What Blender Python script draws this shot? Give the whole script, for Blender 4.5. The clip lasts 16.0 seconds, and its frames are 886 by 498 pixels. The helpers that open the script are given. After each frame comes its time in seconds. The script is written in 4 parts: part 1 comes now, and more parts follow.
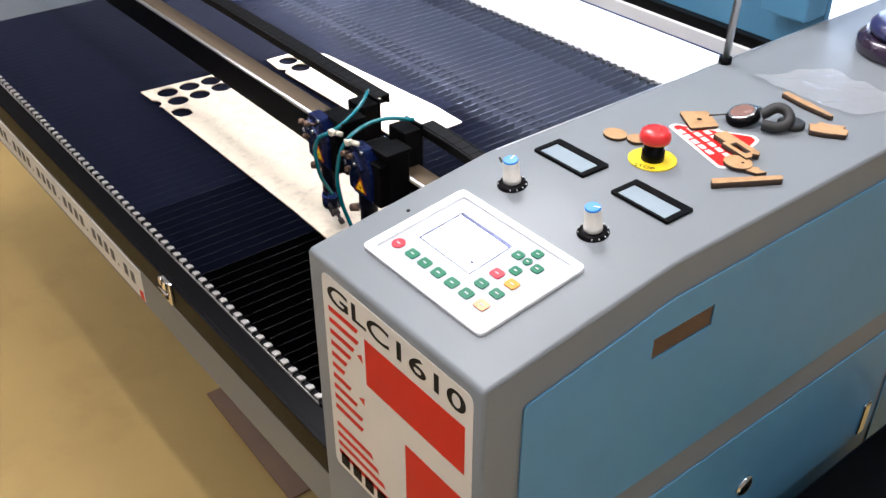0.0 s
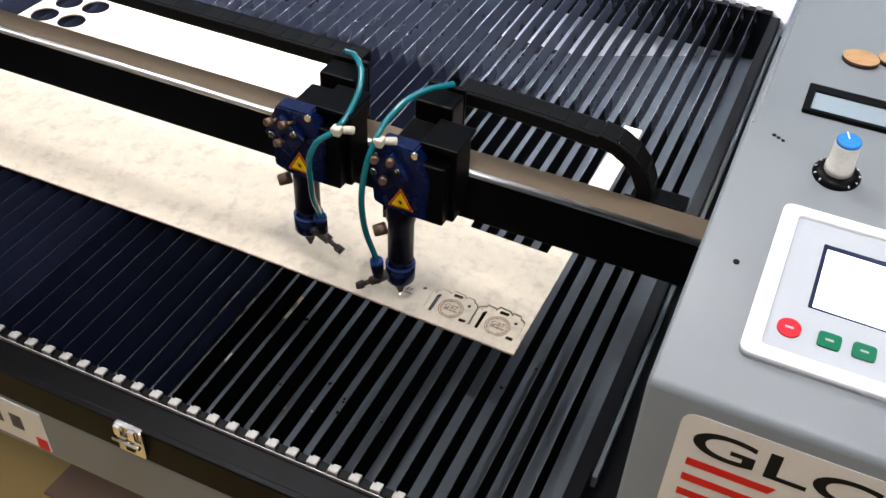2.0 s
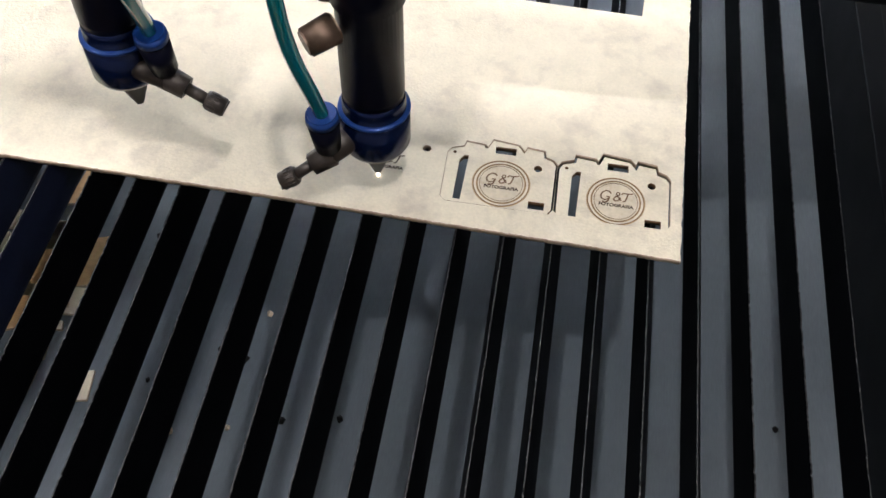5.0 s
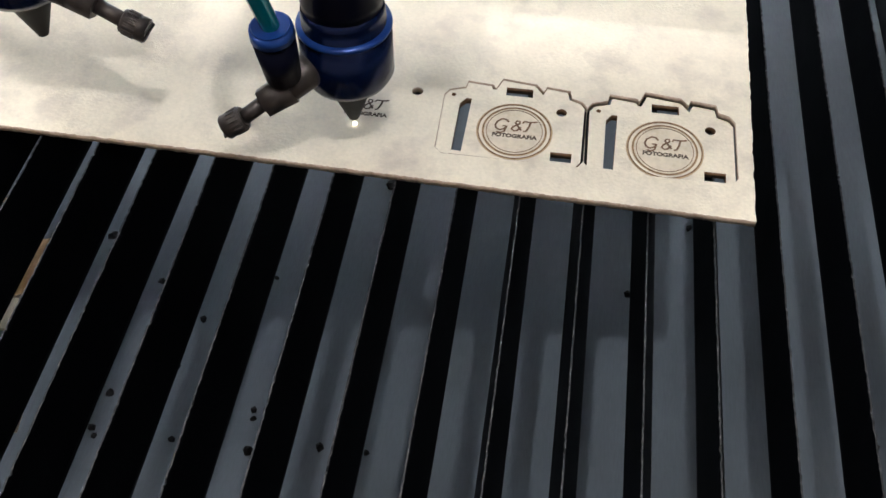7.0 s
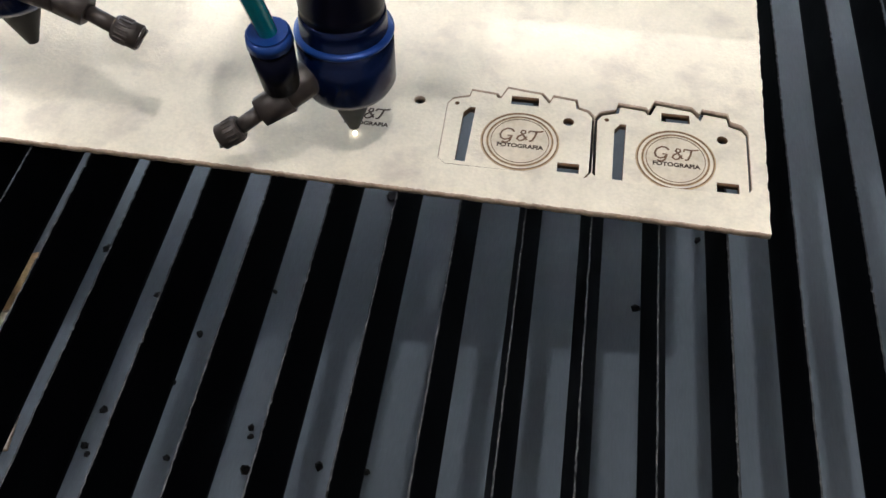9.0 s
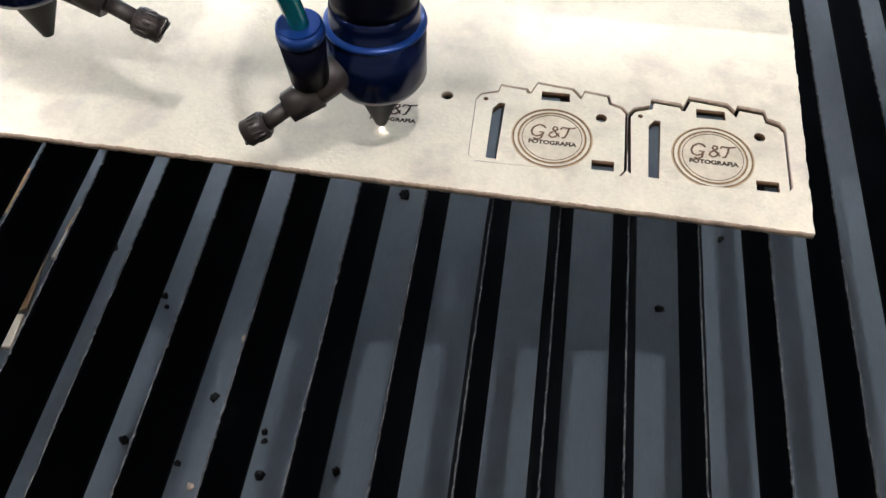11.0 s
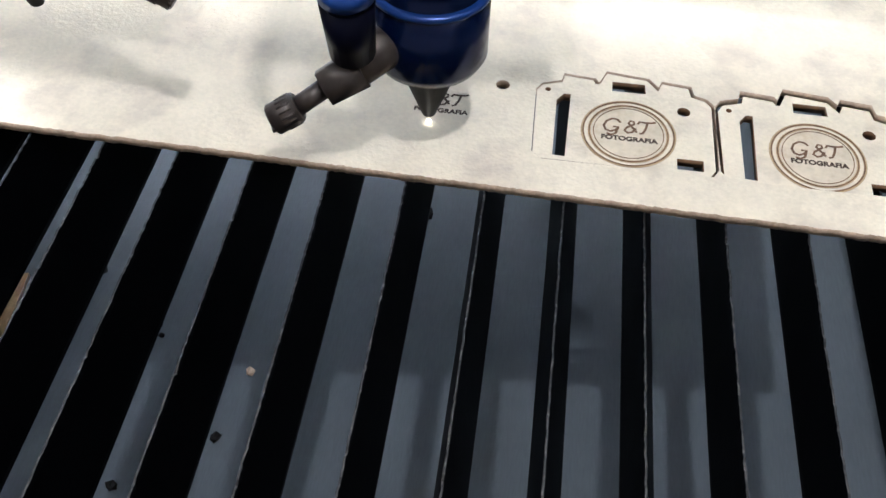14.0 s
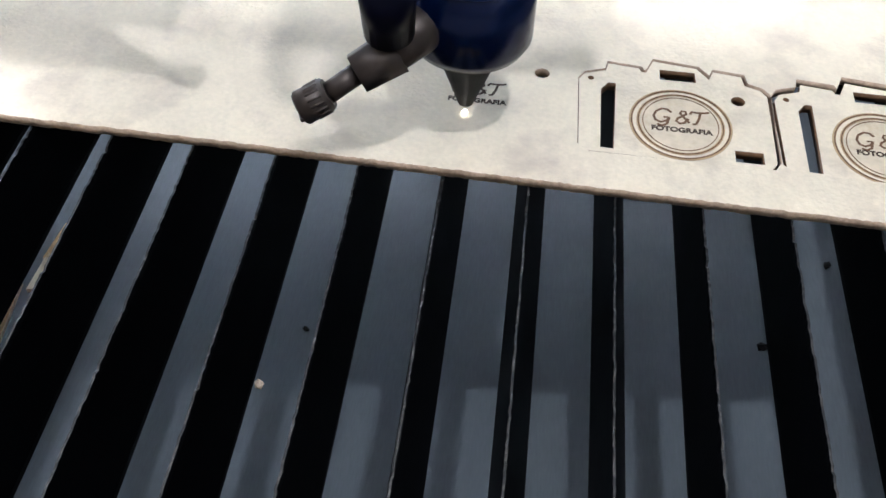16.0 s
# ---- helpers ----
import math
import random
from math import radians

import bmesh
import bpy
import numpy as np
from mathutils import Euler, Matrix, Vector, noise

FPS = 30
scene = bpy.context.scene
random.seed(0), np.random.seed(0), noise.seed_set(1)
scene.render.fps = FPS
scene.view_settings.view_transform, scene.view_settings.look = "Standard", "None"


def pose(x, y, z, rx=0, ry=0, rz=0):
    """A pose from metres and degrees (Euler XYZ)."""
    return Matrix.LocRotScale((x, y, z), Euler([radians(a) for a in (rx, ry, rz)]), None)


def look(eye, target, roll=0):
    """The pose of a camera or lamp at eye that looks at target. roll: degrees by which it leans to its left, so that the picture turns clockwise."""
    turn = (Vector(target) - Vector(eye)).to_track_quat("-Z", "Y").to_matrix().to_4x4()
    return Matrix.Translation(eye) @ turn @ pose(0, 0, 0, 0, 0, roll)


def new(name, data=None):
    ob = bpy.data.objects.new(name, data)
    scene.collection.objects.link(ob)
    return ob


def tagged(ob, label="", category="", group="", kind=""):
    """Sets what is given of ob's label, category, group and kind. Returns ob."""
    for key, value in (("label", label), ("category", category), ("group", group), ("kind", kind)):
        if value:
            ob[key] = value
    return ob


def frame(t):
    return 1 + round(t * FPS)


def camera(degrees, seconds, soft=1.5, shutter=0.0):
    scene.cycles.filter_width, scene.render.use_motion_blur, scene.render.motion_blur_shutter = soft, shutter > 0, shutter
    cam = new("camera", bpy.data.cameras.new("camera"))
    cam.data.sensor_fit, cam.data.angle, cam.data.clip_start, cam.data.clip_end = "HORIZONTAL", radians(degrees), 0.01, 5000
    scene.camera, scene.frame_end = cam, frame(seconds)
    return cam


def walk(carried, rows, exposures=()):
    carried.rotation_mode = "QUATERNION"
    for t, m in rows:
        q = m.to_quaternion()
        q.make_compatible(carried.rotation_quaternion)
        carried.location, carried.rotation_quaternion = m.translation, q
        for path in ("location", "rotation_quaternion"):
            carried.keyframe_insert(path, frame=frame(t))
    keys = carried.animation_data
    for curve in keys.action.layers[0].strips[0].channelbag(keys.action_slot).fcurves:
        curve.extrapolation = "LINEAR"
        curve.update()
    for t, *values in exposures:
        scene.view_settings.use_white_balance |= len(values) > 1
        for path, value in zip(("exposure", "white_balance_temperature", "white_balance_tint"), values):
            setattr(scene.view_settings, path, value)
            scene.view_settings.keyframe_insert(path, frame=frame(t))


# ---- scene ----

# ---------------- camera and walk ----------------
cam = camera(48.6, 16.0, soft=1.5)
PATH = [
    (0, (1.0915, -0.7719, 1.7827), (0.4437, -0.2569, 1.2213), 0.14),
    (0.5, (0.8524, -0.8357, 1.7483), (0.2936, -0.255, 1.1563), 2.18),
    (1, (0.6556, -0.9028, 1.7218), (0.1937, -0.2575, 1.1134), 3.25),
    (1.5, (0.4691, -0.8592, 1.6711), (0.093, -0.1813, 1.0395), 3.07),
    (2, (0.2908, -0.7624, 1.6341), (0.0005, -0.0717, 0.9717), 2.87),
    (2.5, (0.1404, -0.709, 1.613), (-0.0384, -0.0039, 0.9269), 1.25),
    (3, (0.0660, -0.6290, 1.5155), (-0.0762, 0.0807, 0.8254), -1.90),
    (3.5, (0.0566, -0.4998, 1.4149), (-0.08, 0.1526, 0.6694), -1.97),
    (4, (0.0386, -0.3884, 1.3211), (-0.0971, 0.205, 0.5278), -2.24),
    (4.5, (0.0202, -0.3471, 1.2656), (-0.1023, 0.227, 0.456), -1.11),
    (5, (-0.004, -0.3254, 1.2008), (-0.0844, 0.2599, 0.394), 1.45),
    (7.5, (-0.0059, -0.2714, 1.0835), (-0.1017, 0.344, 0.3011), -0.71),
    (8, (-0.0055, -0.2698, 1.0822), (-0.0974, 0.3465, 0.3), -0.46),
    (8.5, (-0.0062, -0.2685, 1.0797), (-0.1022, 0.3535, 0.3025), -0.62),
    (11, (-0.0265, -0.2608, 1.0681), (-0.1074, 0.3612, 0.2893), 0.35),
    (11.5, (-0.0282, -0.2673, 1.0656), (-0.117, 0.3652, 0.2961), 0.2),
    (12, (-0.0322, -0.2572, 1.0515), (-0.1228, 0.3881, 0.293), 0.43),
    (12.5, (-0.0468, -0.2415, 1.026), (-0.1169, 0.4123, 0.2725), 1.92),
    (13, (-0.0512, -0.2382, 1.0196), (-0.1181, 0.4143, 0.2647), 2.3),
    (13.5, (-0.0552, -0.2393, 1.0215), (-0.1244, 0.4122, 0.266), 1.88),
    (14, (-0.0536, -0.2347, 1.0174), (-0.1228, 0.4204, 0.2651), 1.93),
    (14.5, (-0.0588, -0.2228, 1.0036), (-0.1211, 0.4297, 0.2484), 2.3),
    (15, (-0.0632, -0.2088, 0.9959), (-0.1217, 0.433, 0.2312), 2.5),
    (15.5, (-0.0619, -0.2146, 0.9946), (-0.1219, 0.4373, 0.2387), 2.67),
    (16, (-0.0705, -0.2222, 0.9964), (-0.127, 0.4423, 0.2513), 2.48),
]
walk(cam, [(t, look(eye, target, roll)) for t, eye, target, roll in PATH],
     exposures=[(0.0, 0.2, 6150, 15), (1.5, 0.0, 6050, 14), (2.3, -0.14, 6350, 13), (3.2, -0.16, 6550, 13), (4.4, 0.04, 6250, 11), (9.0, 0.14, 6050, 10), (12.0, 0.36, 5950, 10), (16.0, 0.34, 5750, 10)])

# ---------------- world and lights ----------------
world = bpy.data.worlds.new("world")
scene.world = world
world.use_nodes = True
wn = world.node_tree
bg = wn.nodes["Background"]
sky = wn.nodes.new("ShaderNodeTexSky")
sky.sky_type = "NISHITA"
sky.sun_disc = False
sky.sun_elevation = radians(35)
sky.sun_rotation = radians(200)
wn.links.new(sky.outputs["Color"], bg.inputs["Color"])
bg.inputs["Strength"].default_value = 0.1


def lamp(name, kind, m, power, color, **more):
    data = bpy.data.lights.new(name, kind)
    data.energy, data.color = power, color
    if "size" in more:
        data.size = more["size"]
    if "size_y" in more:
        data.shape = "RECTANGLE"
        data.size_y = more["size_y"]
    if "radius" in more:
        data.shadow_soft_size = more["radius"]
    ob = new(name, data)
    ob.matrix_world = m
    return ob


# unseen bulbs on the ceiling over the machine and the aisle in front of it
BULBS = [(0.22, -0.56, 2.95), (-0.8, 0.55, 2.95), (2.4, -1.2, 2.95), (-2.4, -1.3, 2.95), (0.9, 0.9, 2.95)]
# the last three bulbs are added fill for the console, floor and sheet
BULB_POWER = [66, 112, 74, 66, 40]
BULB_RADIUS = [0.035, 0.35, 0.1, 0.1, 0.3]
for place, power, size in zip(BULBS, BULB_POWER, BULB_RADIUS):
    lamp("bulb_and_fill_light", "POINT", pose(place[0], place[1], place[2] - 0.14), power, (1.0, 0.968, 0.94), radius=size)
# cool fill light, added as daylight in the opening of an assumed back window
lamp("window_fill_light", "AREA", look((-1.2, 4.85, 1.9), (-0.8, 0, 0.9)), 80, (0.62, 0.78, 1.0), size=3.0, size_y=1.5)


# ---------------- materials ----------------
def material(name, base, rough=0.5, metal=0.0, vary=0.12, scale=30.0, bump=0.0, fine=400.0, stain=None, stain_scale=6.0,
             stain_amount=0.3, stretch=(1, 1, 1), coat=0.0, rough_vary=0.08, spec=0.5):
    m = bpy.data.materials.new(name)
    m.use_nodes = True
    t = m.node_tree
    n, l = t.nodes, t.links
    b = n["Principled BSDF"]
    co = n.new("ShaderNodeTexCoord")
    mp = n.new("ShaderNodeMapping")
    mp.inputs["Scale"].default_value = stretch
    l.new(co.outputs["Object"], mp.inputs["Vector"])
    big = n.new("ShaderNodeTexNoise")
    big.inputs["Scale"].default_value = scale
    big.inputs["Detail"].default_value = 5
    l.new(mp.outputs["Vector"], big.inputs["Vector"])
    small = n.new("ShaderNodeTexNoise")
    small.inputs["Scale"].default_value = fine
    small.inputs["Detail"].default_value = 3
    l.new(mp.outputs["Vector"], small.inputs["Vector"])
    add = n.new("ShaderNodeMath")
    add.operation = "ADD"
    l.new(big.outputs["Fac"], add.inputs[0])
    l.new(small.outputs["Fac"], add.inputs[1])
    rng = n.new("ShaderNodeMapRange")
    rng.inputs["From Min"].default_value = 0.6
    rng.inputs["From Max"].default_value = 1.4
    rng.inputs["To Min"].default_value = 1 - vary
    rng.inputs["To Max"].default_value = 1 + vary
    l.new(add.outputs[0], rng.inputs["Value"])
    mix = n.new("ShaderNodeMix")
    mix.data_type, mix.blend_type = "RGBA", "MULTIPLY"
    mix.inputs[0].default_value = 1.0
    mix.inputs[6].default_value = (*base, 1)
    l.new(rng.outputs["Result"], mix.inputs[7])
    col = mix.outputs[2]
    if stain:
        sn = n.new("ShaderNodeTexNoise")
        sn.inputs["Scale"].default_value = stain_scale
        sn.inputs["Detail"].default_value = 6
        sn.inputs["Roughness"].default_value = 0.65
        l.new(co.outputs["Object"], sn.inputs["Vector"])
        sr = n.new("ShaderNodeMapRange")
        sr.inputs["From Min"].default_value = 0.5
        sr.inputs["From Max"].default_value = 0.75
        sr.inputs["To Max"].default_value = stain_amount
        l.new(sn.outputs["Fac"], sr.inputs["Value"])
        sm = n.new("ShaderNodeMix")
        sm.data_type = "RGBA"
        l.new(sr.outputs["Result"], sm.inputs[0])
        l.new(col, sm.inputs[6])
        sm.inputs[7].default_value = (*stain, 1)
        col = sm.outputs[2]
    l.new(col, b.inputs["Base Color"])
    rr = n.new("ShaderNodeMapRange")
    rr.inputs["To Min"].default_value = max(0.02, rough - rough_vary)
    rr.inputs["To Max"].default_value = min(1.0, rough + rough_vary)
    l.new(big.outputs["Fac"], rr.inputs["Value"])
    l.new(rr.outputs["Result"], b.inputs["Roughness"])
    b.inputs["Metallic"].default_value = metal
    b.inputs["Specular IOR Level"].default_value = spec
    b.inputs["Coat Weight"].default_value = coat
    if bump:
        bp = n.new("ShaderNodeBump")
        bp.inputs["Strength"].default_value = bump
        bp.inputs["Distance"].default_value = 0.001
        l.new(small.outputs["Fac"], bp.inputs["Height"])
        l.new(bp.outputs["Normal"], b.inputs["Normal"])
    return m


def glowing(name, color, strength):
    m = bpy.data.materials.new(name)
    m.use_nodes = True
    b = m.node_tree.nodes["Principled BSDF"]
    b.inputs["Base Color"].default_value = (*color, 1)
    b.inputs["Emission Color"].default_value = (*color, 1)
    b.inputs["Emission Strength"].default_value = strength
    return m


GREY = material("grey_powder_coat", (0.178, 0.197, 0.211), 0.46, vary=0.04, scale=12, bump=0.12, fine=900, stain=(0.162, 0.178, 0.19), stain_amount=0.4, stain_scale=7)
BLUE = material("blue_powder_coat", (0.085, 0.25, 0.40), 0.42, vary=0.05, scale=9, bump=0.12, fine=900, stain=(0.06, 0.18, 0.3), stain_amount=0.4)
BLACK = material("black_coat", (0.0018, 0.0018, 0.0022), 0.38, vary=0.2, bump=0.08, fine=700, stain=(0.003, 0.003, 0.0036), stain_amount=0.5, spec=0.07)
SLAT = material("sooted_slat", (0.0006, 0.0007, 0.001), 0.5, vary=0.35, scale=40, bump=0.03, stain=(0.0022, 0.0022, 0.0026), stain_amount=0.4, stain_scale=25, spec=0.02)
# bluish smoke haze over the left of the bed, put into two slat colours
SLAT_HAZY = material("lightly_hazed_slat", (0.004, 0.0055, 0.014), 0.42, vary=0.3, scale=40, stain=(0.003, 0.003, 0.0045), stain_amount=0.5, stain_scale=25, spec=0.12)
SLAT_SMOKY = material("smoke_hazed_slat", (0.008, 0.0105, 0.026), 0.45, vary=0.3, scale=40, stain=(0.004, 0.004, 0.006), stain_amount=0.5, stain_scale=25, spec=0.2)
# pale noise spots in the dark ridge colour are painted glints
SLAT_TOP = material("glint_slat_edge", (0.003, 0.003, 0.0035), 0.5, 0.1, vary=0.4, scale=90, stain=(0.1, 0.095, 0.09), stain_amount=1.0, stain_scale=190, spec=0.3)
# brighter metal for ridge and sides imitates the tube lamp's glare at the rear
SLAT_GLARE = material("glare_slat_ridge", (0.4, 0.41, 0.44), 0.4, 0.8, vary=0.12, scale=30)
SLAT_REAR = material("glare_slat_side", (0.032, 0.037, 0.054), 0.28, 0.5, vary=0.08, scale=12, rough_vary=0.05)
TAB = material("aluminium_tab", (0.33, 0.32, 0.30), 0.5, 0.4, vary=0.2, stain=(0.2, 0.17, 0.12), stain_amount=0.5, stain_scale=60)
TRAY = material("galvanised_tray", (0.098, 0.112, 0.127), 0.5, 0.0, vary=0.12, scale=8, stain=(0.075, 0.083, 0.09), stain_amount=0.6, stain_scale=9, stretch=(3, 0.4, 1), rough_vary=0.1, spec=0.12)
MDF = material("mdf_sheet", (0.68, 0.598, 0.455), 0.75, vary=0.10, scale=70, bump=0.2, fine=700, stain=(0.44, 0.375, 0.30), stain_amount=0.8, stain_scale=48)
MDF_EDGE = material("mdf_cut_edge", (0.47, 0.35, 0.25), 0.85, vary=0.3, scale=200, bump=0.3, fine=900, stain=(0.13, 0.08, 0.05), stain_amount=0.6, stain_scale=120)
PLY = material("laser_cut_plywood", (0.43, 0.25, 0.11), 0.62, vary=0.18, scale=40, bump=0.15, fine=500, stain=(0.2, 0.1, 0.04), stain_amount=0.6, stain_scale=50, stretch=(1, 6, 1))
BURNT = material("burnt_line", (0.045, 0.024, 0.013), 0.8, vary=0.4, scale=300)
SCORCH = material("scorched_line", (0.13, 0.065, 0.027), 0.8, vary=0.4, scale=250)
TINT = material("faintly_browned_mdf", (0.6, 0.51, 0.38), 0.8, vary=0.15, scale=150, stain=(0.42, 0.31, 0.19), stain_amount=0.6, stain_scale=140)
ENGRAVED = material("brown_engraving", (0.13, 0.065, 0.03), 0.8, vary=0.4, scale=300)
HALO = material("light_scorch", (0.4, 0.28, 0.15), 0.8, vary=0.2, scale=200)
NAVY = material("navy_anodised", (0.004, 0.011, 0.06), 0.26, 0.3, vary=0.15, scale=60, bump=0.05)
COLLAR = material("blue_anodised", (0.0025, 0.009, 0.045), 0.24, 0.5, vary=0.1, scale=60)
RIM = material("bright_blue_anodised", (0.008, 0.042, 0.2), 0.3, 0.3, vary=0.1, scale=60)
TUBE = material("dark_lens_tube", (0.003, 0.0034, 0.01), 0.35, 0.0, vary=0.15, scale=60, spec=0.08)
BRASS = material("dull_brass", (0.16, 0.105, 0.075), 0.45, 0.7, vary=0.2, scale=150)
BRONZE = material("dark_fitting_metal", (0.06, 0.048, 0.042), 0.42, 0.5, vary=0.3, scale=150)
NOZZLE = material("sooty_nozzle", (0.005, 0.0045, 0.0045), 0.5, 0.0, vary=0.3, scale=150, spec=0.08)
STEEL = material("polished_steel", (0.8, 0.8, 0.8), 0.34, 1.0, vary=0.06, scale=60)
CHROME = material("chrome", (0.7, 0.7, 0.7), 0.12, 1.0, vary=0.04)
BEAM_TOP = material("bare_aluminium_bronze", (0.16, 0.118, 0.075), 0.5, 0.6, vary=0.1, scale=14, stretch=(0.2, 3, 3))
HOSE = material("teal_air_hose", (0.0, 0.13, 0.155), 0.22, vary=0.06, coat=0.4)
CLIP = material("cream_plastic", (0.55, 0.52, 0.42), 0.45)
CHAIN = material("chain_plastic", (0.003, 0.003, 0.0035), 0.5, vary=0.25, bump=0.1, spec=0.15)
WHITE = material("white_plastic", (0.72, 0.73, 0.73), 0.35, vary=0.03)
PANEL_FACE = material("panel_foil", (0.40, 0.43, 0.46), 0.5, vary=0.03, spec=0.25)
LABEL = material("white_label", (0.7, 0.69, 0.66), 0.4, vary=0.03)
RED = material("red_print", (0.62, 0.012, 0.008), 0.45, vary=0.06, spec=0.25)
INK = material("black_print", (0.005, 0.005, 0.006), 0.6, spec=0.15)
INK_GREY = material("grey_print", (0.06, 0.06, 0.065), 0.5)
KEY_GREEN = material("green_key", (0.0, 0.13, 0.06), 0.4, vary=0.1, spec=0.15)
KEY_RED = material("red_key", (0.6, 0.02, 0.035), 0.35, spec=0.15)
KEY_ORANGE = material("orange_key", (0.8, 0.28, 0.03), 0.4, spec=0.15)
KEY_PEACH = material("peach_key", (0.8, 0.36, 0.19), 0.4, spec=0.15)
KNOB_WHITE = material("cream_knob", (0.6, 0.58, 0.52), 0.4)
KNOB_BLUE = material("blue_cap", (0.01, 0.2, 0.62), 0.35)
YELLOW = material("yellow_plastic", (0.85, 0.66, 0.02), 0.4, vary=0.05)
YELLOW_FOIL = material("yellow_sticker", (0.85, 0.58, 0.0), 0.35, vary=0.05)
ORANGE = material("orange_border", (0.8, 0.12, 0.01), 0.4)
MUSHROOM = material("red_mushroom", (0.62, 0.02, 0.02), 0.3, coat=0.3)
METER_GLASS = material("meter_window", (0.26, 0.32, 0.36), 0.2, vary=0.05)
FLOOR = material("tan_floor", (0.52, 0.355, 0.125), 0.45, vary=0.1, scale=3, bump=0.05, stain=(0.33, 0.22, 0.075), stain_amount=0.6, stain_scale=2.2)
WALL = material("wall_paint", (0.42, 0.42, 0.43), 0.8, vary=0.05, scale=3)
CEIL = material("ceiling_paint", (0.42, 0.42, 0.42), 0.85, vary=0.04, scale=3)
CARD = material("brown_cardboard", (0.26, 0.16, 0.10), 0.85, vary=0.12, scale=14, stain=(0.2, 0.12, 0.08), stain_amount=0.5)
WHITE_METAL = material("white_sheet_metal", (0.74, 0.75, 0.76), 0.35, vary=0.04, scale=6)
NAVY_STRIP = material("navy_strip", (0.006, 0.012, 0.05), 0.35)
RUBBER = material("black_rubber", (0.012, 0.012, 0.012), 0.55, vary=0.2)
TAPE_NAVY = material("navy_tape", (0.02, 0.022, 0.09), 0.3, coat=0.3)
TAPE_PURPLE = material("dark_purple_tape", (0.022, 0.012, 0.03), 0.25, coat=0.3)
FACE = material("watch_face", (0.2, 0.11, 0.09), 0.25)
SCREEN = glowing("lit_screen", (0.86, 0.9, 1.0), 2.2)
TUBE_LIGHT = glowing("tube_light", (0.95, 0.96, 1.0), 270.0)
BULB_GLOW = glowing("bulb_glow", (1.0, 0.95, 0.88), 6.0)
LED = glowing("green_led", (0.5, 1.0, 0.1), 3.0)
SPARK = glowing("spark", (1.0, 0.93, 0.8), 8.0)
FILM = material("plastic_film", (0.6, 0.62, 0.64), 0.2, vary=0.1)
FILM.node_tree.nodes["Principled BSDF"].inputs["Alpha"].default_value = 0.12


# ---------------- mesh helpers ----------------
def box(bm, x0, x1, y0, y1, z0, z1, bevel=0.0, seg=2, m=None, mi=0):
    r = bmesh.ops.create_cube(bm, size=1)
    vs = r["verts"]
    bmesh.ops.transform(bm, matrix=pose((x0 + x1) / 2, (y0 + y1) / 2, (z0 + z1) / 2) @ Matrix.Diagonal((x1 - x0, y1 - y0, z1 - z0, 1)), verts=vs)
    if m is not None:
        bmesh.ops.transform(bm, matrix=m, verts=vs)
    es = list({e for v in vs for e in v.link_edges})
    for f in {f for v in vs for f in v.link_faces}:
        f.material_index = mi
    if bevel:
        bmesh.ops.bevel(bm, geom=es, offset=bevel, segments=seg, affect="EDGES", profile=0.5)
    return bm


def rod(bm, a, b, r0, r1=None, seg=20, mi=0, bevel=0.0):
    """A round bar or cone from a to b."""
    a, b = Vector(a), Vector(b)
    r1 = r0 if r1 is None else r1
    d = b - a
    q = d.to_track_quat("Z", "Y").to_matrix().to_4x4()
    r = bmesh.ops.create_cone(bm, cap_ends=True, cap_tris=False, segments=seg, radius1=r0, radius2=r1, depth=d.length,
                              matrix=Matrix.Translation((a + b) / 2) @ q)
    fs = {f for v in r["verts"] for f in v.link_faces}
    for f in fs:
        f.material_index = mi
        f.smooth = len(f.verts) == 4
    if bevel:
        es = [e for e in {e for v in r["verts"] for e in v.link_edges} if any(len(f.verts) > 4 for f in e.link_faces)]
        bmesh.ops.bevel(bm, geom=es, offset=bevel, segments=2, affect="EDGES")
    return bm


def lathe(bm, profile, seg=32, m=None, mi=0):
    """A turned shape: (radius, height) pairs about z."""
    rings = []
    for r, z in profile:
        rings.append([bm.verts.new((r * math.cos(a), r * math.sin(a), z)) for a in [2 * math.pi * i / seg for i in range(seg)]])
    for lo, hi in zip(rings, rings[1:]):
        for i in range(seg):
            f = bm.faces.new((lo[i], lo[(i + 1) % seg], hi[(i + 1) % seg], hi[i]))
            f.smooth, f.material_index = True, mi
    for ring, flip in ((rings[0], True), (rings[-1], False)):
        f = bm.faces.new(ring[::-1] if flip else ring)
        f.material_index = mi
    if m is not None:
        bmesh.ops.transform(bm, matrix=m, verts=[v for ring in rings for v in ring])
    return bm


def mesh_from(bm, name, mats):
    me = bpy.data.meshes.new(name)
    bm.to_mesh(me)
    bm.free()
    for m in (mats if isinstance(mats, (list, tuple)) else [mats]):
        me.materials.append(m)
    return me


def part(name, bm, mats, parent=None, label=""):
    """Links a bmesh or mesh as one object, under parent where there is one."""
    me = mesh_from(bm, name, mats) if isinstance(bm, bmesh.types.BMesh) else bm
    ob = new(name, me)
    if parent is not None:
        ob.parent = parent
    if label:
        ob["label"] = label
    return ob


def thing(name, label, category, group="", kind=""):
    return tagged(new(name), label, category, group, kind)


